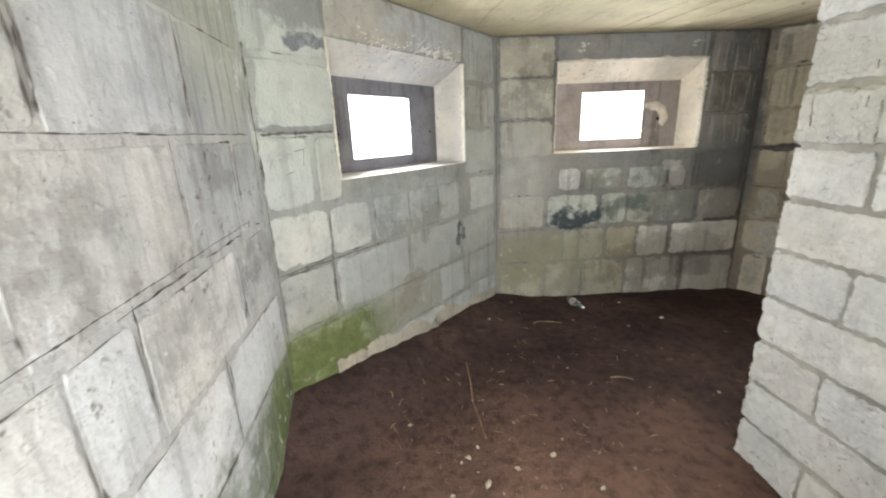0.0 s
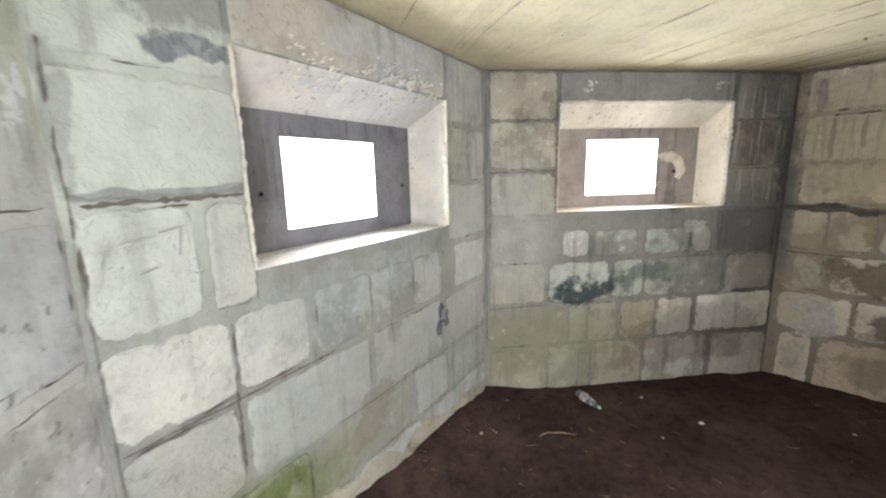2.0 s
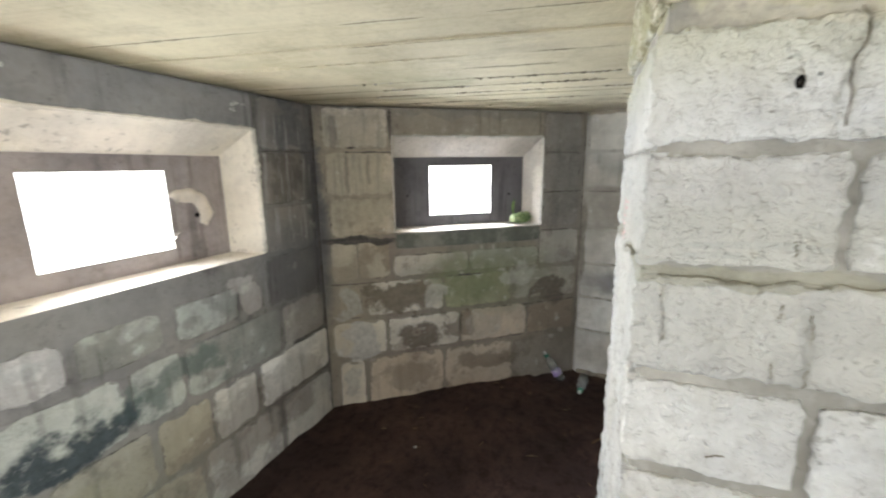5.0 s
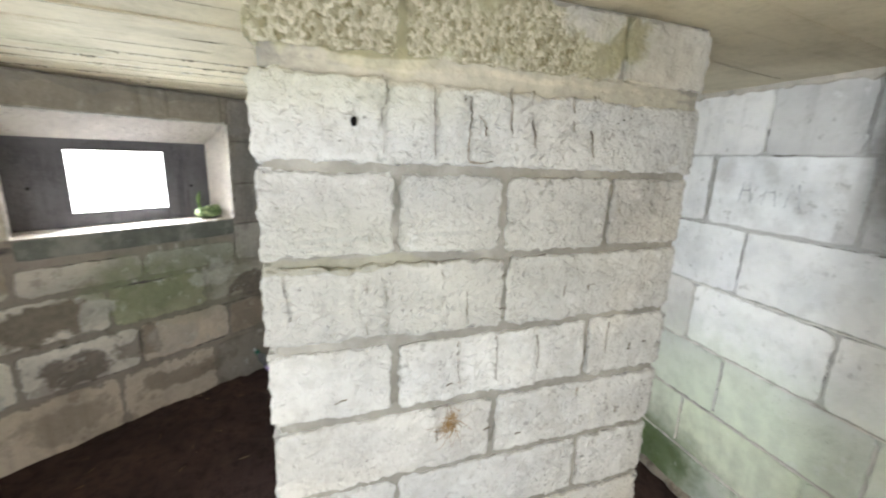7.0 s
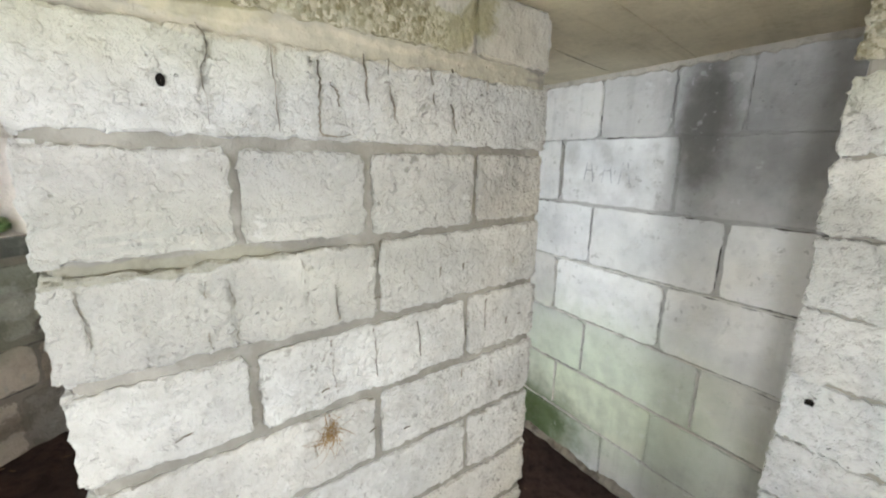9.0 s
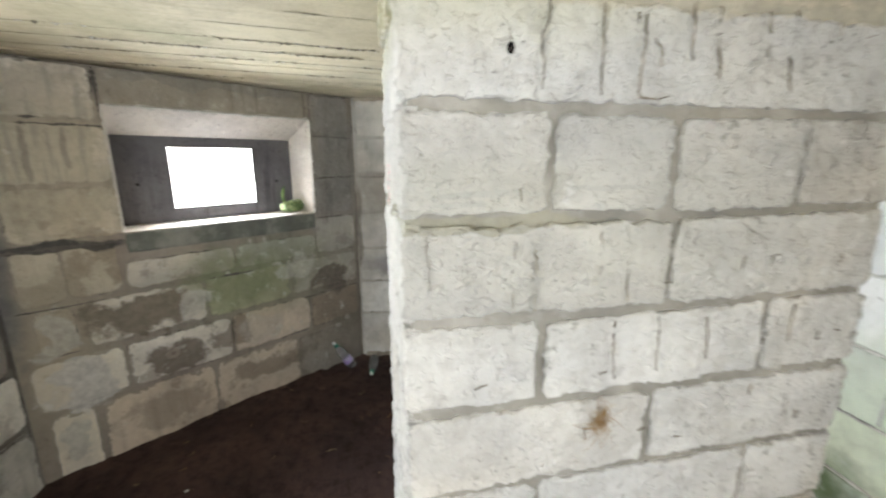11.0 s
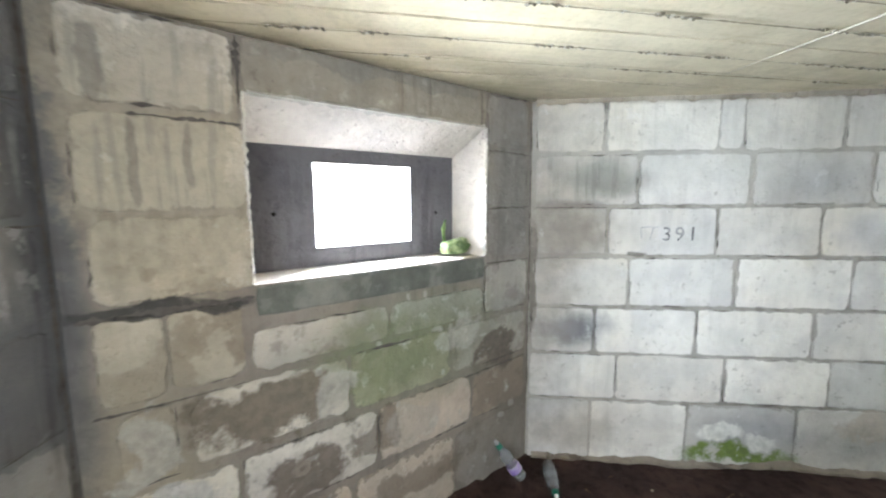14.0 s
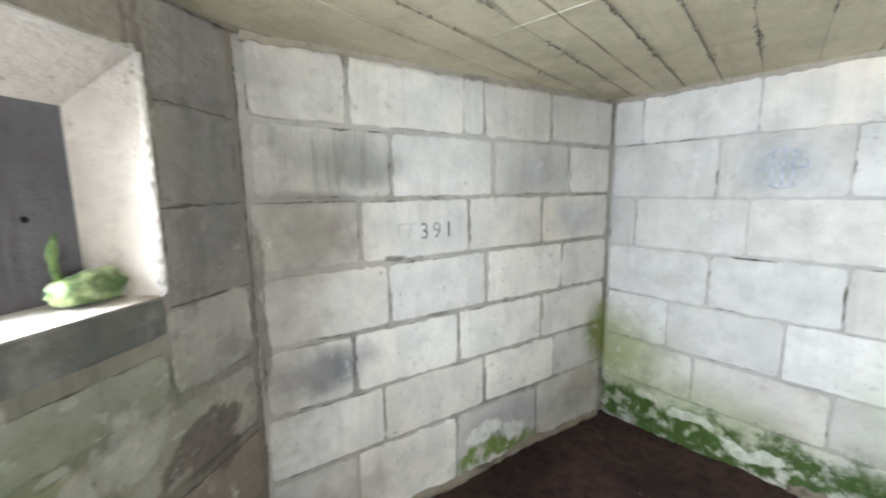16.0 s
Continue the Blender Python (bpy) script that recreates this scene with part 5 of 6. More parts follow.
bag_base.matrix_world = fm3 @ pose(1.312, 0.090, 1.082) @ Matrix.Diagonal((1.12, 1.0, 1.15, 1))
tagged(bag_base, "crumpled pale green plastic bag on the loophole sill", "bag")

# dried root nest stuck on the pier
ROOT = simple("dry_root", (0.26, 0.14, 0.05), 0.9, 0.1, second=(0.42, 0.28, 0.13))


def strand(bm, p, q, r, bend, rng, sides=4, steps=5):
    prev = None
    side = Vector((rng.uniform(-1, 1), rng.uniform(-1, 1), rng.uniform(-1, 1))).normalized()
    d = (q - p).normalized()
    u = d.orthogonal().normalized()
    v = d.cross(u)
    for k in range(steps + 1):
        t = k / steps
        c = p.lerp(q, t) + side * bend * math.sin(math.pi * t) + side.cross(d) * bend * 0.4 * math.sin(2.3 * math.pi * t)
        rr = r * (1 - 0.6 * t)
        now = [bm.verts.new(c + rr * (u * math.cos(2 * math.pi * s / sides) + v * math.sin(2 * math.pi * s / sides))) for s in range(sides)]
        if prev:
            for s in range(sides):
                bm.faces.new((prev[s], prev[(s + 1) % sides], now[(s + 1) % sides], now[s])).smooth = True
        prev = now


d0 = (Vector(PIER[1]) - Vector(PIER[0])).normalized()
pier_m = Matrix(((d0.x, -d0.y, 0, PIER[0][0]), (d0.y, d0.x, 0, PIER[0][1]), (0, 0, 1, 0), (0, 0, 0, 1)))
bm = bmesh.new()
rng = random.Random(11)
for k in range(64):
    a = rng.uniform(0, 2 * math.pi)
    ln = abs(rng.gauss(0, 0.022)) + 0.008
    c = Vector((rng.gauss(0, 0.008), rng.uniform(-0.006, -0.001), rng.gauss(0, 0.012)))
    strand(bm, c, c + Vector((ln * math.cos(a), rng.uniform(-0.004, 0.002), ln * math.sin(a) * 1.2)), rng.uniform(0.0004, 0.0011), 0.006, rng, 3, 4)
nest = part("root_tuft", bm, ROOT, None)
nest.matrix_world = pier_m @ pose(0.352, -0.005, 0.928)
tagged(nest, "rust-brown tuft of dried roots clinging to the pier", "root tuft")

# chiselled cracks in the pier's second course
CRACK = simple("crack_shadow", (0.17, 0.14, 0.105), 0.95, 0.05, second=(0.48, 0.43, 0.36))


def crack(points, width, seed, broken=False):
    """A thin ragged split running through the points (along, height)."""
    bm = bmesh.new()
    rng = random.Random(seed)
    prev = None
    total = len(points) - 1
    for k in range(total * 7 + 1):
        j, t = min(k // 7, total - 1), (k - 7 * min(k // 7, total - 1)) / 7
        (u0, z0), (u1, z1) = points[j], points[j + 1]
        c = Vector((u0 + (u1 - u0) * t + rng.uniform(-0.0022, 0.0022), -0.0072 if broken else -0.0086, z0 + (z1 - z0) * t))
        end = min(k, total * 7 - k) / (total * 7)
        w = width * (0.25 + 0.75 * min(1.0, 4 * end)) * rng.uniform(0.2, 0.95)
        if broken:
            w *= max(0.02, 0.1 + 2.6 * noise.noise(Vector((k * 0.75, seed, 0))))
        side = Vector((-(z1 - z0), 0, u1 - u0)).normalized() * w / 2
        now = [bm.verts.new(c - side), bm.verts.new(c + Vector((0, 0.004, 0))), bm.verts.new(c + side)]
        if prev:
            bm.faces.new((prev[0], now[0], now[1], prev[1]))
            bm.faces.new((prev[1], now[1], now[2], prev[2]))
        prev = now
    ob = part("crack", bm, CRACK, PIER_OB, "thin dark ragged crack")
    ob.matrix_world = pier_m


for k, (points, width) in enumerate((
        (((0.200, 1.632), (0.212, 1.605), (0.20, 1.57), (0.204, 1.50)), 0.004), (((0.293, 1.62), (0.296, 1.56), (0.298, 1.495)), 0.004),
        (((0.362, 1.61), (0.367, 1.57), (0.362, 1.53), (0.365, 1.493), (0.395, 1.491), (0.415, 1.496)), 0.0065), (((0.382, 1.578), (0.394, 1.565), (0.398, 1.54)), 0.004),
        (((0.445, 1.63), (0.449, 1.575), (0.454, 1.54)), 0.0055), (((0.493, 1.63), (0.490, 1.59), (0.503, 1.55), (0.507, 1.525)), 0.0065),
        (((0.586, 1.628), (0.592, 1.57), (0.60, 1.515)), 0.0045), (((0.638, 1.632), (0.628, 1.59), (0.64, 1.55), (0.651, 1.508)), 0.006),
        (((0.027, 1.285), (0.033, 1.22), (0.04, 1.157)), 0.003), (((0.09, 1.27), (0.096, 1.21), (0.094, 1.164)), 0.004), (((0.204, 1.26), (0.212, 1.21), (0.21, 1.155)), 0.005),
        (((0.322, 1.285), (0.326, 1.22), (0.329, 1.17)), 0.004), (((0.372, 1.26), (0.376, 1.22), (0.382, 1.16)), 0.005), (((0.60, 1.29), (0.63, 1.27), (0.664, 1.255)), 0.004),
        (((0.362, 1.10), (0.366, 1.06), (0.371, 1.01)), 0.004), (((0.452, 1.125), (0.456, 1.08), (0.456, 1.017)), 0.005), (((0.557, 1.115), (0.562, 1.07), (0.564, 1.03)), 0.004),
        (((0.757, 1.125), (0.755, 1.09), (0.757, 1.047)), 0.0035))):
    crack(points, width * (0.55 if k < 2 else 0.95 if k < 8 else 0.45 if k < 10 else 0.75), 60 + k, k >= 8)
PIT_RNG = random.Random(91)
for k in range(34):
    u, z = PIT_RNG.uniform(0.02, 0.88), PIT_RNG.choice((1.25, 1.2, 1.08, 1.05, 0.9, 1.38, 1.55)) + PIT_RNG.uniform(-0.05, 0.05)
    a = PIT_RNG.choice((0.0, 0.3, 1.5, 1.4, 1.7))
    ln = PIT_RNG.uniform(0.008, 0.03)
    crack(((u, z), (u + 0.5 * ln * math.cos(a), z + 0.5 * ln * math.sin(a) + 0.002), (u + ln * math.cos(a), z + ln * math.sin(a))), PIT_RNG.uniform(0.002, 0.0045), 200 + k, True)

# bolt holes and scars
HOLE = simple("dark_hole", (0.012, 0.010, 0.009), 0.95, 0.1)


def rough_disc(name, m, r, material, parent, label="", dish=0.004, stretch=1.0, seed=1):
    bm = bmesh.new()
    rng = random.Random(seed)
    c = bm.verts.new((0, dish, 0))
    loops = []
    for q, y in ((0.55, dish * 0.6), (1.0, 0.0)):
        loops.append([bm.verts.new((r * q * (1 + rng.uniform(-0.18, 0.18)) * math.cos(k * math.pi / 8), y, stretch * r * q * (1 + rng.uniform(-0.18, 0.18)) * math.sin(k * math.pi / 8))) for k in range(16)])
    for k in range(16):
        j = (k + 1) % 16
        bm.faces.new((c, loops[0][j], loops[0][k]))
        bm.faces.new((loops[0][k], loops[0][j], loops[1][j], loops[1][k]))
    ob = part(name, bm, material, parent, label)
    ob.matrix_world = m
    return ob


rough_disc("bolt_hole", pier_m @ pose(0.152, -0.0085, 1.553), 0.0055, HOLE, PIER_OB, "small dark drilled hole", 0.003, 1.4, 2)
rough_disc("bolt_hole", pier_m @ pose(0.170, -0.0085, 1.561), 0.0022, HOLE, PIER_OB, "", 0.003, 1.0, 3)
rough_disc("bolt_hole", pose(0.700, -0.0560, 0.933, 0, 0, 180), 0.010, HOLE, ENTRY_WALL[0], "dark chipped hole", 0.006, 0.9, 5)
SCAR = masonry("spalled_concrete", (0, 0), (1, 0), (0.40, 0.36, 0.31), (0.20, 0.18, 0.16), 0.5)


def scar(m, r, parent, hole, seed, label):
    """Ragged rim of broken concrete round a hole."""
    bm = bmesh.new()
    rng = random.Random(seed)
    rows = []
    for q, y in ((0.22, 0.002), (0.5, -0.004), (0.85, -0.0055), (1.15, 0.002)):
        rows.append([bm.verts.new((r * q * (1 + rng.uniform(-0.15, 0.15)) * math.cos(k * math.pi / 9), y + rng.uniform(-0.0015, 0.0015), 0.85 * r * q * (1 + rng.uniform(-0.15, 0.15)) * math.sin(k * math.pi / 9))) for k in range(18)])
    for a, b in zip(rows, rows[1:]):
        for k in range(18):
            bm.faces.new((a[k], a[(k + 1) % 18], b[(k + 1) % 18], b[k]))
    ob = part("scar", bm, SCAR, parent, label)
    ob.matrix_world = m
    rough_disc("bolt_hole", m @ pose(0, 0.001, 0), r * hole, HOLE, parent, "", 0.002, 1.0, seed + 1)


fm2 = WALLS[2][1]


def broken_rim(m, parent):
    """Crescent of spalled concrete beside the loophole, with a drilled hole."""
    rng = random.Random(21)
    bm = bmesh.new()
    prev = None
    for k in range(31):
        t = k / 30
        a = radians(128 - 165 * t)
        fat = math.sin(math.pi * min(1.0, 0.12 + 0.85 * t)) ** 0.6
        r0, r1 = 0.078 + 0.008 * noise.noise(Vector((t * 6, 1, 0))) - 0.012 * fat, 0.092 + 0.018 * fat + 0.010 * noise.noise(Vector((t * 7, 4, 0)))
        hump = -0.006 - 0.016 * fat + 0.006 * noise.noise(Vector((t * 12, 8, 0)))
        now = [bm.verts.new((1.05 * r * math.cos(a), y + rng.uniform(-0.0015, 0.0015), r * math.sin(a))) for r, y in ((r0 - 0.012, 0.004), (r0, hump * 0.6), ((r0 + r1) / 2, hump), (r1, hump * 0.35), (r1 + 0.006, 0.004))]
        if prev:
            for q in range(4):
                bm.faces.new((prev[q], now[q], now[q + 1], prev[q + 1])).smooth = q in (1, 2)
        prev = now
    ob = part("scar", bm, PALE_SCAR, parent, "pale crescent of broken concrete beside the loophole")
    ob.matrix_world = m
    bm = bmesh.new()
    for x, z, w, h in ((-0.052, -0.072, 0.018, 0.010), (-0.066, -0.088, 0.012, 0.014)):
        tip = [bm.verts.new((x + dx * w, y, z + dz * h)) for dx, dz, y in ((-1, -1, 0.003), (1, 0.6, 0.003), (0.3, 1, 0.003), (0, 0.2, -0.012))]
        for a, b in ((0, 1), (1, 2), (2, 0)):
            bm.faces.new((tip[a], tip[b], tip[3]))
    part("shard", bm, PALE_SCAR, parent, "pale chip left on the broken edge").matrix_world = m
    rough_disc("bolt_hole", m @ pose(0.045, -0.001, -0.004), 0.011, HOLE, parent, "", 0.003, 1.0, 22)


PALE_SCAR = masonry("pale_broken_concrete", (0, 0), (1, 0), (0.74, 0.69, 0.62), (0.54, 0.49, 0.44), 0.45)
broken_rim(fm2 @ pose(1.17, 0.158, 1.27), WALLS[2][0])
scar(fm3 @ pose(0.545, -0.002, 0.415), 0.032, WALLS[3][0], 0.45, 22, "broken ring round a bolt hole")
for wi, u, zz in ((1, 1.19, 1.24), (1, 0.50, 1.24), (3, 0.54, 1.28), (3, 1.25, 1.27)):
    rough_disc("bolt_hole", WALLS[wi][1] @ pose(u, 0.1575, zz), 0.008, HOLE, WALLS[wi][0], "", 0.002, 1.0, 30 + wi)

# graffiti
INK = simple("faded_black_ink", (0.11, 0.11, 0.12), 0.9, 0.1, second=(0.42, 0.42, 0.42))
SCRATCH = simple("faint_scratch", (0.22, 0.22, 0.215), 0.9, 0.1, second=(0.42, 0.41, 0.39))
RED = simple("faded_red_chalk", (0.60, 0.30, 0.28), 0.9, 0.1, second=(0.70, 0.50, 0.47))
BLUE = simple("faded_blue_chalk", (0.34, 0.39, 0.46), 0.9, 0.1, second=(0.60, 0.63, 0.67))


def writing(text, size, m, material, label):
    curve = bpy.data.curves.new("graffiti", "FONT")
    curve.body, curve.size, curve.space_character = text, size, 1.25
    tmp = bpy.data.objects.new("tmp_text", curve)
    scene.collection.objects.link(tmp)
    bpy.context.view_layer.update()
    me = bpy.data.meshes.new_from_object(tmp.evaluated_get(bpy.context.evaluated_depsgraph_get()))
    bpy.data.objects.remove(tmp)
    bm = bmesh.new()
    bm.from_mesh(me)
    bpy.data.meshes.remove(me)
    ob = part("graffiti", bm, material, None)
    ob.matrix_world = m @ pose(0, 0, 0, 90, 0, 0)
    return tagged(ob, label, "graffiti", kind="structure")


writing("391", 0.095, WALLS[4][1] @ pose(0.63, -0.0085, 1.125), INK, "small black hand-written number on a pale block")


FAINT = simple("rubbed_ink", (0.34, 0.34, 0.35), 0.9, 0.1, second=(0.66, 0.66, 0.66))


def marks(m, bars, material, label):
    """Strokes of illegible writing: (x, z, length, tilt)."""
    bm = bmesh.new()
    for x, z, ln, tilt in bars:
        c, s_ = math.cos(radians(tilt)), math.sin(radians(tilt))
        w = 0.0022
        vs = [bm.verts.new((x + u * ln / 2 * c - v * w * s_, 0, z + u * ln / 2 * s_ + v * w * c)) for u, v in ((-1, -1), (1, -1), (1, 1), (-1, 1))]
        bm.faces.new(vs)
    ob = part("graffiti", bm, material, None)
    ob.matrix_world = m
    return tagged(ob, label, "graffiti", kind="structure")


dn = (Vector(PIER[0]) - Vector(PIER[3])).normalized()
north_m = Matrix(((dn.x, -dn.y, 0, PIER[3][0]), (dn.y, dn.x, 0, PIER[3][1]), (0, 0, 1, 0), (0, 0, 0, 1)))
rng = random.Random(8)
marks(north_m @ pose(0.268, -0.0095, 1.352), [(rng.uniform(-0.045, 0.045), zz + rng.uniform(-0.004, 0.004), rng.uniform(0.010, 0.028), rng.choice((0, 0, 80, 20))) for zz in (-0.034, -0.022, -0.008, 0.008, 0.022, 0.034) for _ in range(3)],
      RED, "faded red scribble on the white pier end")


rng = random.Random(18)
marks(WALLS[1][1] @ pose(1.265, -0.012, 0.635), [(rng.uniform(-0.05, 0.05), rng.uniform(-0.06, 0.05), rng.uniform(0.02, 0.06), rng.choice((95, 80, 70, 20, 110))) for _ in range(16)],
      INK, "black smudged scribble on a grey block")
marks(WALLS[1][1] @ pose(0.14, -0.012, 1.135), [(-0.05, 0.03, 0.10, 12), (-0.095, 0.0, 0.09, 75), (-0.02, -0.03, 0.05, 15), (0.045, 0.02, 0.06, 82), (0.03, 0.05, 0.05, 10)],
      SCRATCH, "dark scratched strokes on a grey block")


marks(WALLS[4][1] @ pose(0.59, -0.0085, 1.16), [(-0.03, 0.03, 0.05, 4), (-0.005, 0.0, 0.06, 75), (-0.055, 0.0, 0.05, 95), (0.01, 0.028, 0.03, 10)],
      FAINT, "rubbed-out black strokes beside the number")

rng = random.Random(23)
marks(WALLS[5][1] @ pose(1.69, -0.0095, 1.41), [(x + dx, dz, ln, tilt) for x in (-0.085, 0.005, 0.085) for dx, dz, ln, tilt in ((-0.016, 0.0, 0.085, 82), (0.018, 0.0, 0.085, 100), (0.002, rng.uniform(-0.01, 0.01), 0.03, 4))],
      FAINT, "faint scratched strokes on a white block")


def ring_mark(m, r, material, label):
    bm = bmesh.new()
    for q in range(40):
        a, b = 2 * math.pi * q / 40, 2 * math.pi * (q + 0.85) / 40
        bm.faces.new([bm.verts.new((k * math.cos(t), 0, k * math.sin(t))) for k, t in ((r, a), (r, b), (r - 0.007, b), (r - 0.007, a))])
    for x, z, w, h in ((-0.034, 0.01, 0.005, r), (0.0, 0.01, 0.005, r), (0.034, 0.0, 0.005, 0.9 * r), (0.0, 0.005, 0.075, 0.005)):
        bm.faces.new([bm.verts.new(p) for p in ((x - w, 0.0004 * h / r, z - h), (x + w, 0.0004 * h / r, z - h), (x + w, 0.0004 * h / r, z + h), (x - w, 0.0004 * h / r, z + h))])
    ob = part("graffiti", bm, material, None)
    ob.matrix_world = m
    return tagged(ob, label, "graffiti", kind="structure")


ring_mark(WALLS[5][1] @ pose(0.765, -0.0085, 1.39), 0.085, BLUE, "faint blue circle with two strokes on a white block")

# pale cord stuck to the ceiling
bm = bmesh.new()
rng = random.Random(2)
strand(bm, Vector((2.36, 0.787, CEIL - 0.001)), Vector((2.97, 0.888, CEIL - 0.001)), 0.0035, 0.003, rng, 5, 14)
cord = part("cord", bm, simple("pale_mortar", (0.62, 0.58, 0.48), 0.9, 0.1), None)
tagged(cord, "pale mortar seam crossing the boarded concrete ceiling", "trim", kind="structure")

# ---- litter on the earth ----
TWIG = simple("dry_twig", (0.14, 0.08, 0.045), 0.9, 0.15, second=(0.26, 0.17, 0.10))
STRAW = simple("pale_straw", (0.46, 0.35, 0.22), 0.9, 0.15, second=(0.26, 0.17, 0.10))
STONE = simple("plaster_crumb", (0.50, 0.43, 0.33), 0.95, 0.1, 0.004, (0.22, 0.17, 0.125))
WHITE_BIT = simple("white_paper", (0.72, 0.70, 0.66), 0.8, 0.1)


def twig(points, r, label, material=TWIG):
    bm = bmesh.new()
    rng = random.Random(len(label))
    for (x0, y0), (x1, y1) in zip(points, points[1:]):
        strand(bm, Vector((x0, y0, floor_z(x0, y0) + r)), Vector((x1, y1, floor_z(x1, y1) + r)), r, 0.008, rng, 6, 8)
    return tagged(part("twig", bm, material, None), label, "twig")


twig([(0.17, 1.36), (0.135, 1.60), (0.125, 1.90)], 0.0055, "long thin dry twig lying on the earth")
twig([(0.60, 2.36), (0.68, 2.385), (0.79, 2.36)], 0.003, "short pale curved twig on the earth", STRAW)
twig([(0.85, 1.75), (0.95, 1.72)], 0.003, "short dry twig on the earth", STRAW)
twig([(2.55, 1.35), (2.72, 1.25)], 0.003, "short dark twig on the earth")


def lump(name, x, y, size, material, label, category, flat=0.6, seed=0):
    bm = bmesh.new()
    bmesh.ops.create_icosphere(bm, subdivisions=2, radius=1.0)
    for v in bm.verts:
        c = v.co.copy()
        v.co = Vector((c.x, c.y * 0.75, c.z * flat)) * size * (0.85 + 0.8 * noise.noise(c * 1.5 + Vector((seed * 3.7, 0, 0))) + 0.6 * noise.noise(c * 3.2 + Vector((seed, 5, 0))))
    ob = part(name, bm, material, None)
    ob.matrix_world = pose(x, y, floor_z(x, y) + size * flat * 0.55, 0, 0, seed * 37)
    return tagged(ob, label, category, group="crumbs on the floor")


for k, (x, y, sz, mt) in enumerate(((0.09, 1.27, 0.013, STONE), (0.42, 1.26, 0.015, STONE), (0.15, 1.14, 0.016, STONE), (0.13, 1.32, 0.009, STONE), (0.30, 1.45, 0.009, STONE),
                                    (1.45, 2.37, 0.017, WHITE_BIT), (1.28, 2.62, 0.010, WHITE_BIT), (0.31, 2.35, 0.010, STONE), (1.20, 2.30, 0.008, STONE), (0.27, 1.20, 0.011, STONE), (0.02, 1.10, 0.008, STONE), (0.48, 1.35, 0.007, STONE), (0.70, 1.18, 0.008, STONE), (2.1, 2.2, 0.008, WHITE_BIT),
                                    (-0.15, 1.45, 0.010, STONE), (0.55, 1.10, 0.012, STONE), (0.06, 1.25, 0.008, STONE), (0.20, 1.10, 0.007, STONE), (0.33, 1.16, 0.006, STONE), (0.12, 1.20, 0.006, STONE), (3.1, 1.0, 0.010, STONE), (2.7, 0.6, 0.012, STONE), (1.3, 1.6, 0.010, STONE))):
    lump("crumb", x, y, sz, mt, "white scrap of paper on dark earth" if mt is WHITE_BIT else "small pale crumb of plaster on dark earth", "crumb", 0.3 if mt is WHITE_BIT else 0.45, k)


def litter():
    """Straw, leaf scraps and clods strewn over the trodden middle."""
    rng = random.Random(77)
    bm = bmesh.new()
    for k in range(400):
        x, y = (rng.gauss(0.45, 0.45), rng.gauss(1.45, 0.5)) if k < 240 else (rng.uniform(-0.2, 3.2), rng.uniform(-0.2, 2.7))
        if 1.0 < x < 1.8 and 0.3 < y < 1.35:
            continue
        z = floor_z(x, y) + 0.002
        a, ln = rng.uniform(0, 6.3), rng.uniform(0.012, 0.05)
        q = Vector((x + ln * math.cos(a), y + ln * math.sin(a), 0))
        q.z = floor_z(q.x, q.y) + rng.uniform(0.001, 0.008)
        n0 = len(bm.faces)
        strand(bm, Vector((x, y, z)), q, rng.uniform(0.0007, 0.0021), 0.005, rng, 3, 3)
        if rng.random() < 0.45:
            bm.faces.ensure_lookup_table()
            for f in bm.faces[n0:]:
                f.material_index = 1
    ob = part("straw_litter", bm, [STRAW, TWIG], None)
    tagged(ob, "scattered straw and twig scraps on dark earth", "litter", kind="stuff")
    bm = bmesh.new()
    for k in range(1500):
        x, y = (rng.gauss(0.4, 0.5), rng.gauss(1.4, 0.55)) if k < 900 else (rng.uniform(-0.5, 3.3), rng.uniform(-0.4, 2.8))
        z, r = floor_z(x, y), rng.uniform(0.003, 0.012) * rng.uniform(0.4, 1.0)
        c = Vector((x, y, z + r * 0.3))
        top = bm.verts.new(c + Vector((0, 0, r * rng.uniform(0.5, 1.0))))
        loop = [bm.verts.new(c + Vector((r * rng.uniform(0.7, 1.2) * math.cos(t), r * rng.uniform(0.7, 1.2) * math.sin(t), -r * 0.5))) for t in (0, 1.26, 2.5, 3.77, 5.0)]
        mid = [bm.verts.new(c + Vector((r * math.cos(t + 0.5) * 0.9, r * math.sin(t + 0.5) * 0.9, r * rng.uniform(0.1, 0.4)))) for t in (0, 1.26, 2.5, 3.77, 5.0)]
        for s in range(5):
            j = (s + 1) % 5
            bm.faces.new((loop[s], loop[j], mid[s]))
            bm.faces.new((loop[j], mid[j], mid[s]))
            bm.faces.new((mid[s], mid[j], top))
    ob = part("soil_clods", bm, SOIL, None)
    tagged(ob, "small dark clods of loose earth", "soil", kind="stuff")


litter()

# ---- blocks of the free-standing walls ----
# vertical breaks in the rock-faced courses of the pier
CHISELLED = {1: (0.20, 0.295, 0.365, 0.45, 0.50, 0.59, 0.64), 3: (0.033, 0.093, 0.15, 0.208, 0.325, 0.377, 0.51, 0.56, 0.63), 4: (0.30, 0.366, 0.454, 0.56, 0.757), 2: (0.5, 0.85), 6: (0.3, 0.55)}


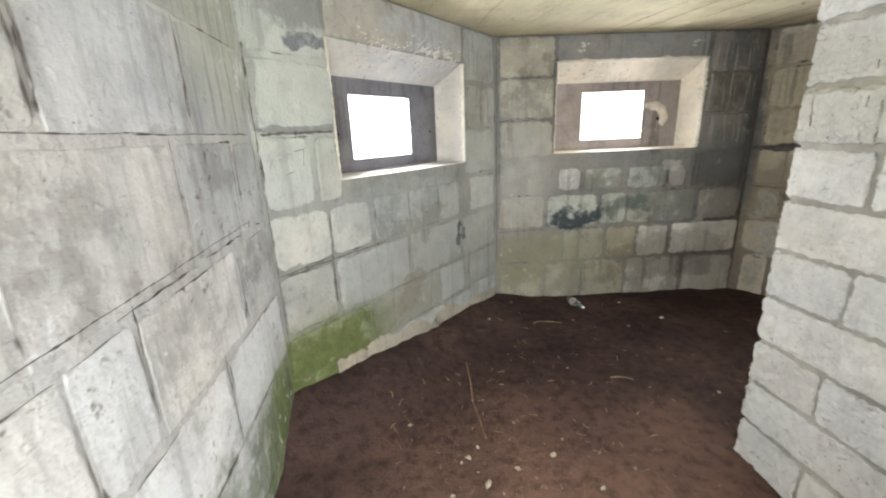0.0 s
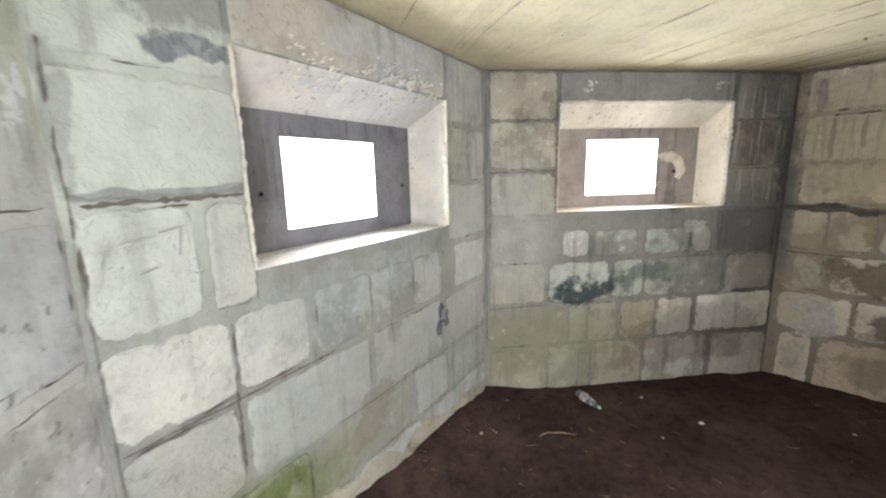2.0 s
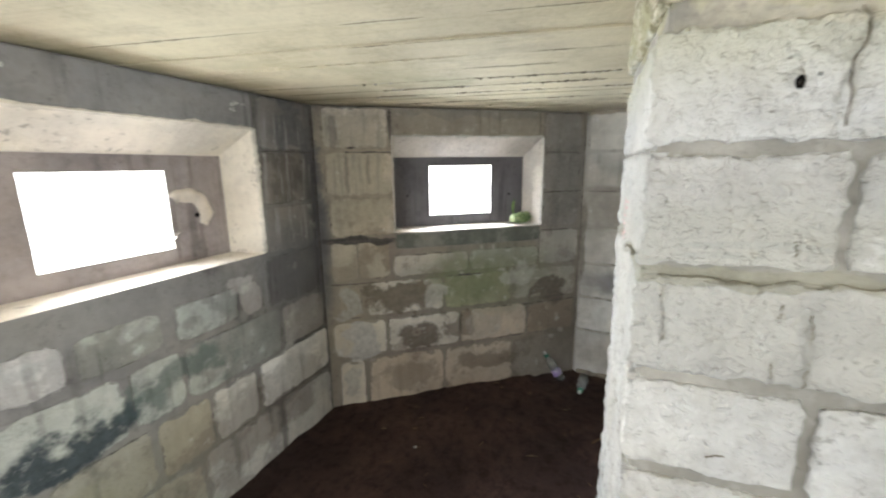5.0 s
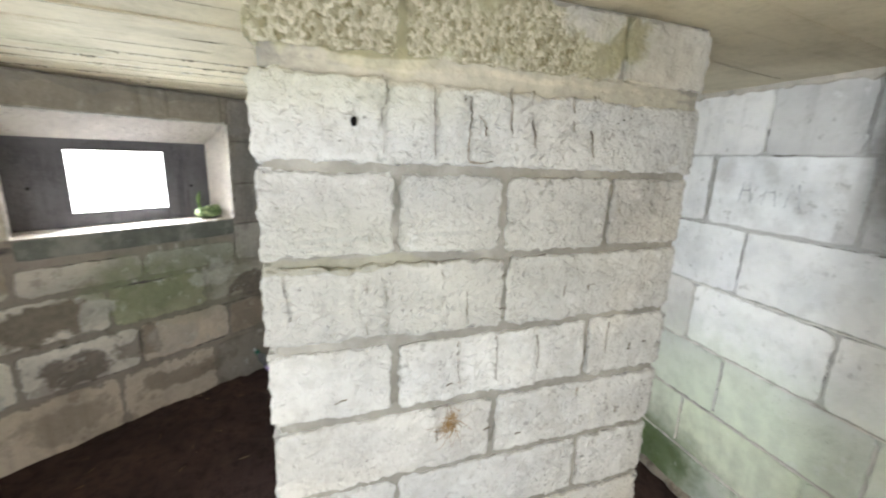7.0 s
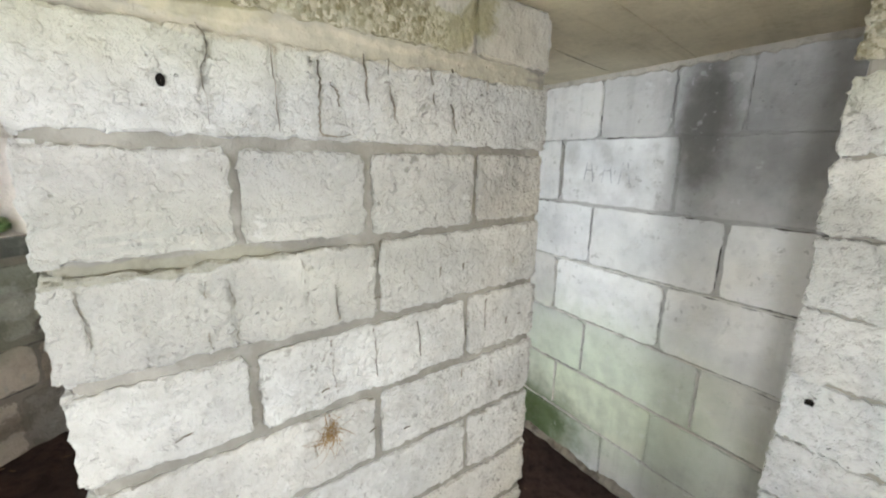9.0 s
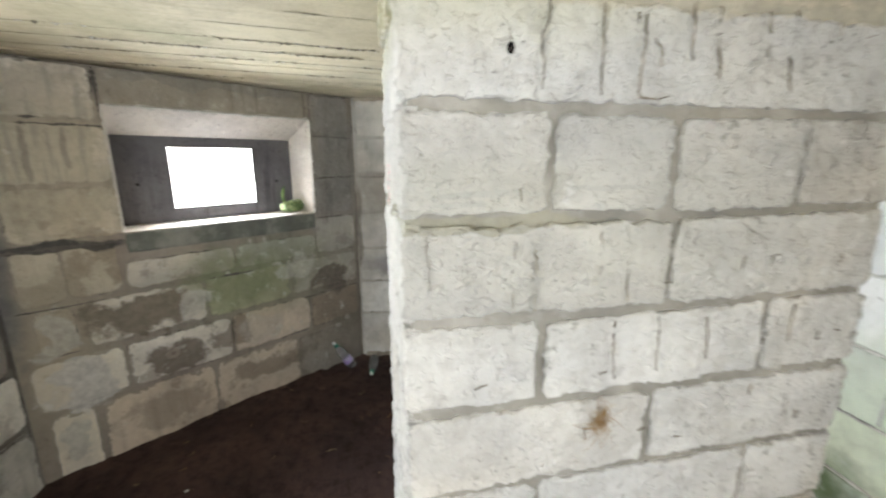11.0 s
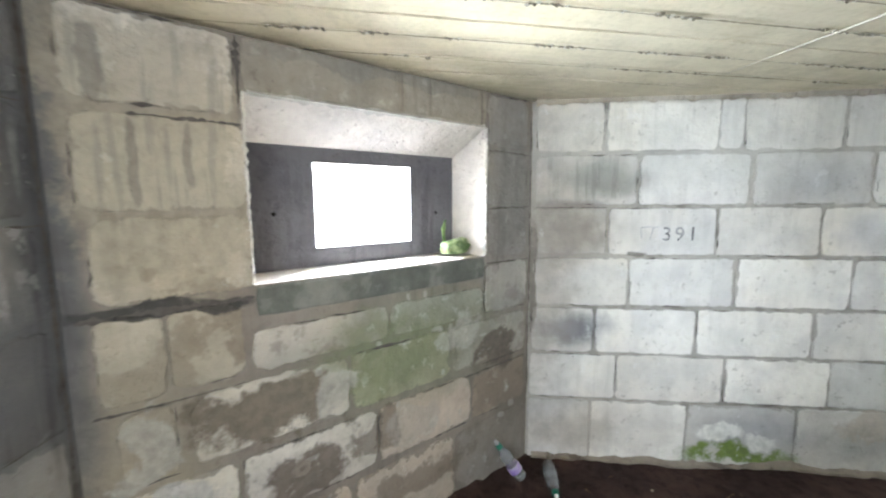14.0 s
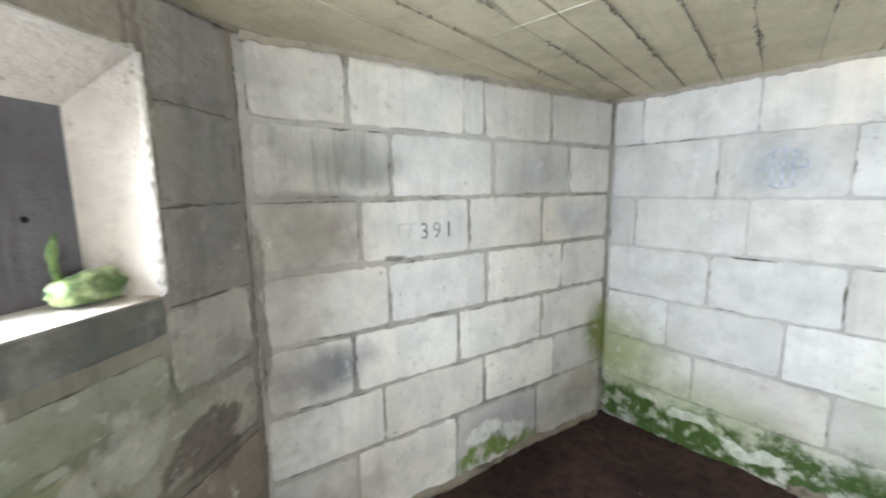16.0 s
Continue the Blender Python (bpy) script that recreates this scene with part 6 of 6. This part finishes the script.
# tones of the pier's west face blocks, part wash and part painted light, course by course; the north face painted
# dimmer
PIER_TONES = {0: (1.0, 1.0, 1.0), 1: (0.92,), 2: (0.88, 0.80, 0.83, 0.86), 3: (0.72, 0.92), 4: (0.96, 1.10, 1.08), 5: (0.98, 1.12), 6: (0.96, 1.06, 1.12), 7: (1.0, 1.14), 8: (1.0, 1.08, 1.14), 9: (1.0, 1.1), 10: (1.0, 1.1, 1.1)}


def lay_pier(ob, corners, tops, joints, mat, bare, near, inset):
    """The blocks on every side of a free-standing wall."""
    k = len(corners)
    for i in range(k):
        a, b = Vector(corners[i]), Vector(corners[(i + 1) % k])
        # walking anticlockwise the outside is to the right: mirror the pose so that -y looks out
        d = (b - a).normalized()
        fm = Matrix(((d.x, -d.y, 0, a.x), (d.y, d.x, 0, a.y), (0, 0, 1, 0), (0, 0, 0, 1)))
        length = (b - a).length
        for r, (zt, zb) in enumerate(zip(tops, tops[1:])):
            js = joints.get(i, {})
            row = js[r] if js else [j for j in (0.22 + 0.44 * q - (0.22 if r % 2 else 0.0) for q in range(1, 8)) if 0.12 < j < length - 0.1]
            out = random.Random(r * 5).uniform(-0.005, 0.010)
            start, bulge = (0.006 + out, 0.0) if i == 0 else (0.006, 0.0)
            thin = i == 0 and r == 1 and near
            zt, zb = zt - (0.012 if r == 1 and near else 0.0), zb + (0.014 if r == 0 and near else 0.0)
            # north face at 0.84: its white blocks toned down in colour as shade
            lay(ob, fm, bare if r == 0 else mat, zt, zb, [-start, *row, length + 0.001], 0.0045 if thin else (0.006 if i == 3 else 0.015), 0.008 if i == 3 else 0.018, 0.010 if inset > 0.008 else 0.0055, 1000 + 31 * i + r * 7 + len(ob.name), 0.0085 if near and i != 2 else 0.0, 0.003 + bulge, 0.004, 2.6, CHISELLED.get(r, ()) if i == 0 and ob is PIER_OB else (), () if ob is not PIER_OB else PIER_TONES[r] if i == 0 else (0.84,) * 4 if i == 3 else ())


lay_pier(*ENTRY_WALL)
lay_pier(*PIER_WALL)

# ---- blocks of the outer walls, lintels and sills ----
RAGGED = {}


def lay_rows(i):
    """The blocks of one outer wall, each with its own tone."""
    wall, fm, d, length, mat = WALLS[i]
    cells = (0.03, 0.024, 0.024, 0.024, 0.022, 0.024)[i]
    rough = (0.0022, 0.007, 0.007, 0.007, 0.0055, 0.0055)[i]
    RAGGED[i] = []
    for k, (zt, zb, edges, tones) in enumerate(ROWS[i]):
        for q, tone in enumerate(tones):
            rng = random.Random(1000 * i + 50 * k + q)
            a, b = edges[2 * q] + rng.uniform(-0.002, 0.002), edges[2 * q + 1] + rng.uniform(-0.002, 0.002)
            a, b = (a - 0.003, b + 0.003) if i in (4, 5) else (a - 0.0035, b + 0.0035) if i == 3 else (a, b)
            t, u = zt + rng.uniform(-0.003, 0.003), zb + rng.uniform(-0.003, 0.003)
            ob = part("block", block_mesh(b - a, t - u, 0.02, rough, 700 * i + 40 * k + q, (0.0 if i == 0 else 0.003) + (rng.uniform(-0.0005, 0.001) if i == 0 else rng.uniform(-0.002, 0.003)), cells, 0.0015 if i == 0 else 0.0035 if i > 3 else 0.006, (0.003, 0.006, 0.008, 0.009, 0.005, 0.004)[i]), mat, wall)
            ob.matrix_world = fm @ pose((a + b) / 2, 0, (t + u) / 2, 0, rng.uniform(-0.35, 0.35), 0)
            shade = rng.uniform(0.94, 1.06)
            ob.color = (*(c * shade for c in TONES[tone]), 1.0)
            RAGGED[i].append((a, b, u, t))


def broken_edges(i):
    """Thin dark cracks where mortar and block have parted, along some of the blocks' edges."""
    rng = random.Random(70 + i)
    bm = bmesh.new()
    chance = (0.75, 0.40, 0.42, 0.50, 0.45, 0.34)[i]
    for a, b, u, t in RAGGED[i]:
        for p, q in (((a, u), (b, u)), ((a, t), (b, t)), ((a, u), (a, t)), ((b, u), (b, t))):
            if rng.random() > chance or u < 0.1:
                continue
            f0 = rng.uniform(0.0, 0.5)
            f1 = min(1.0, f0 + rng.uniform(0.25, 0.8))
            p, q = Vector((p[0], 0, p[1])), Vector((q[0], 0, q[1]))
            p, q = p.lerp(q, f0), p.lerp(q, f1)
            d = (q - p).normalized()
            e = Vector((-d.z, 0, d.x))
            steps = max(5, round((q - p).length / 0.012))
            width, s0 = rng.choice((0.002, 0.003, 0.003, 0.005)) * (1.25, 1.2, 1.3, 1.4, 0.9, 0.9)[i], rng.uniform(0, 90)
            prev = None
            for k in range(steps + 1):
                f = k / steps
                w = width * max(0.0, 0.25 + 1.5 * noise.noise(Vector((f * steps * 0.31, s0, i)))) * min(1, 6 * f, 6 * (1 - f)) + 0.0002
                c = p.lerp(q, f) + e * 0.004 * noise.noise(Vector((f * steps * 0.22, s0, 9)))
                now = [bm.verts.new(c + e * w * x + Vector((0, y, 0))) for x, y in ((-1, -0.0045 if i else -0.0025), (0, -0.0030 if i else -0.0015), (1, -0.0045 if i else -0.0025))]
                if prev:
                    for x in (0, 1):
                        bm.faces.new((prev[x], now[x], now[x + 1], prev[x + 1]))
                prev = now
    ob = part("open_joint", bm, OPEN, WALLS[i][0], "thin dark cracks beside the mortar")
    ob.matrix_world = WALLS[i][1]
    tagged(ob, kind="stuff")


for i in range(6):
    wall, fm, d, length, mat = WALLS[i]
    opening = OPENINGS.get(i)
    lay_rows(i)
    broken_edges(i)
    if opening:
        u0, u1, z0, z1 = opening[:4]
        lintel = part("lintel", block_mesh(u1 - u0 - 0.006, CEIL - z1 - 0.012, 0.02, 0.003, 900 + i, 0.004, 0.06), masonry(wall.name + "_lintel", CORNERS[i], d, *LINTELS[i], 0.5, SPLASHES[i], 0.5), wall, "grey concrete lintel over the loophole")
        lintel.matrix_world = fm @ pose((u0 + u1) / 2, 0, (CEIL + z1) / 2 - 0.002)
        if i == 3:
            sill = part("sill", block_mesh(u1 - u0 - 0.006, 0.095, 0.02, 0.002, 950 + i, 0.004, 0.06), SILL, wall, "smooth grey concrete sill slab")
            sill.matrix_world = fm @ pose((u0 + u1) / 2, 0, z0 - 0.052)
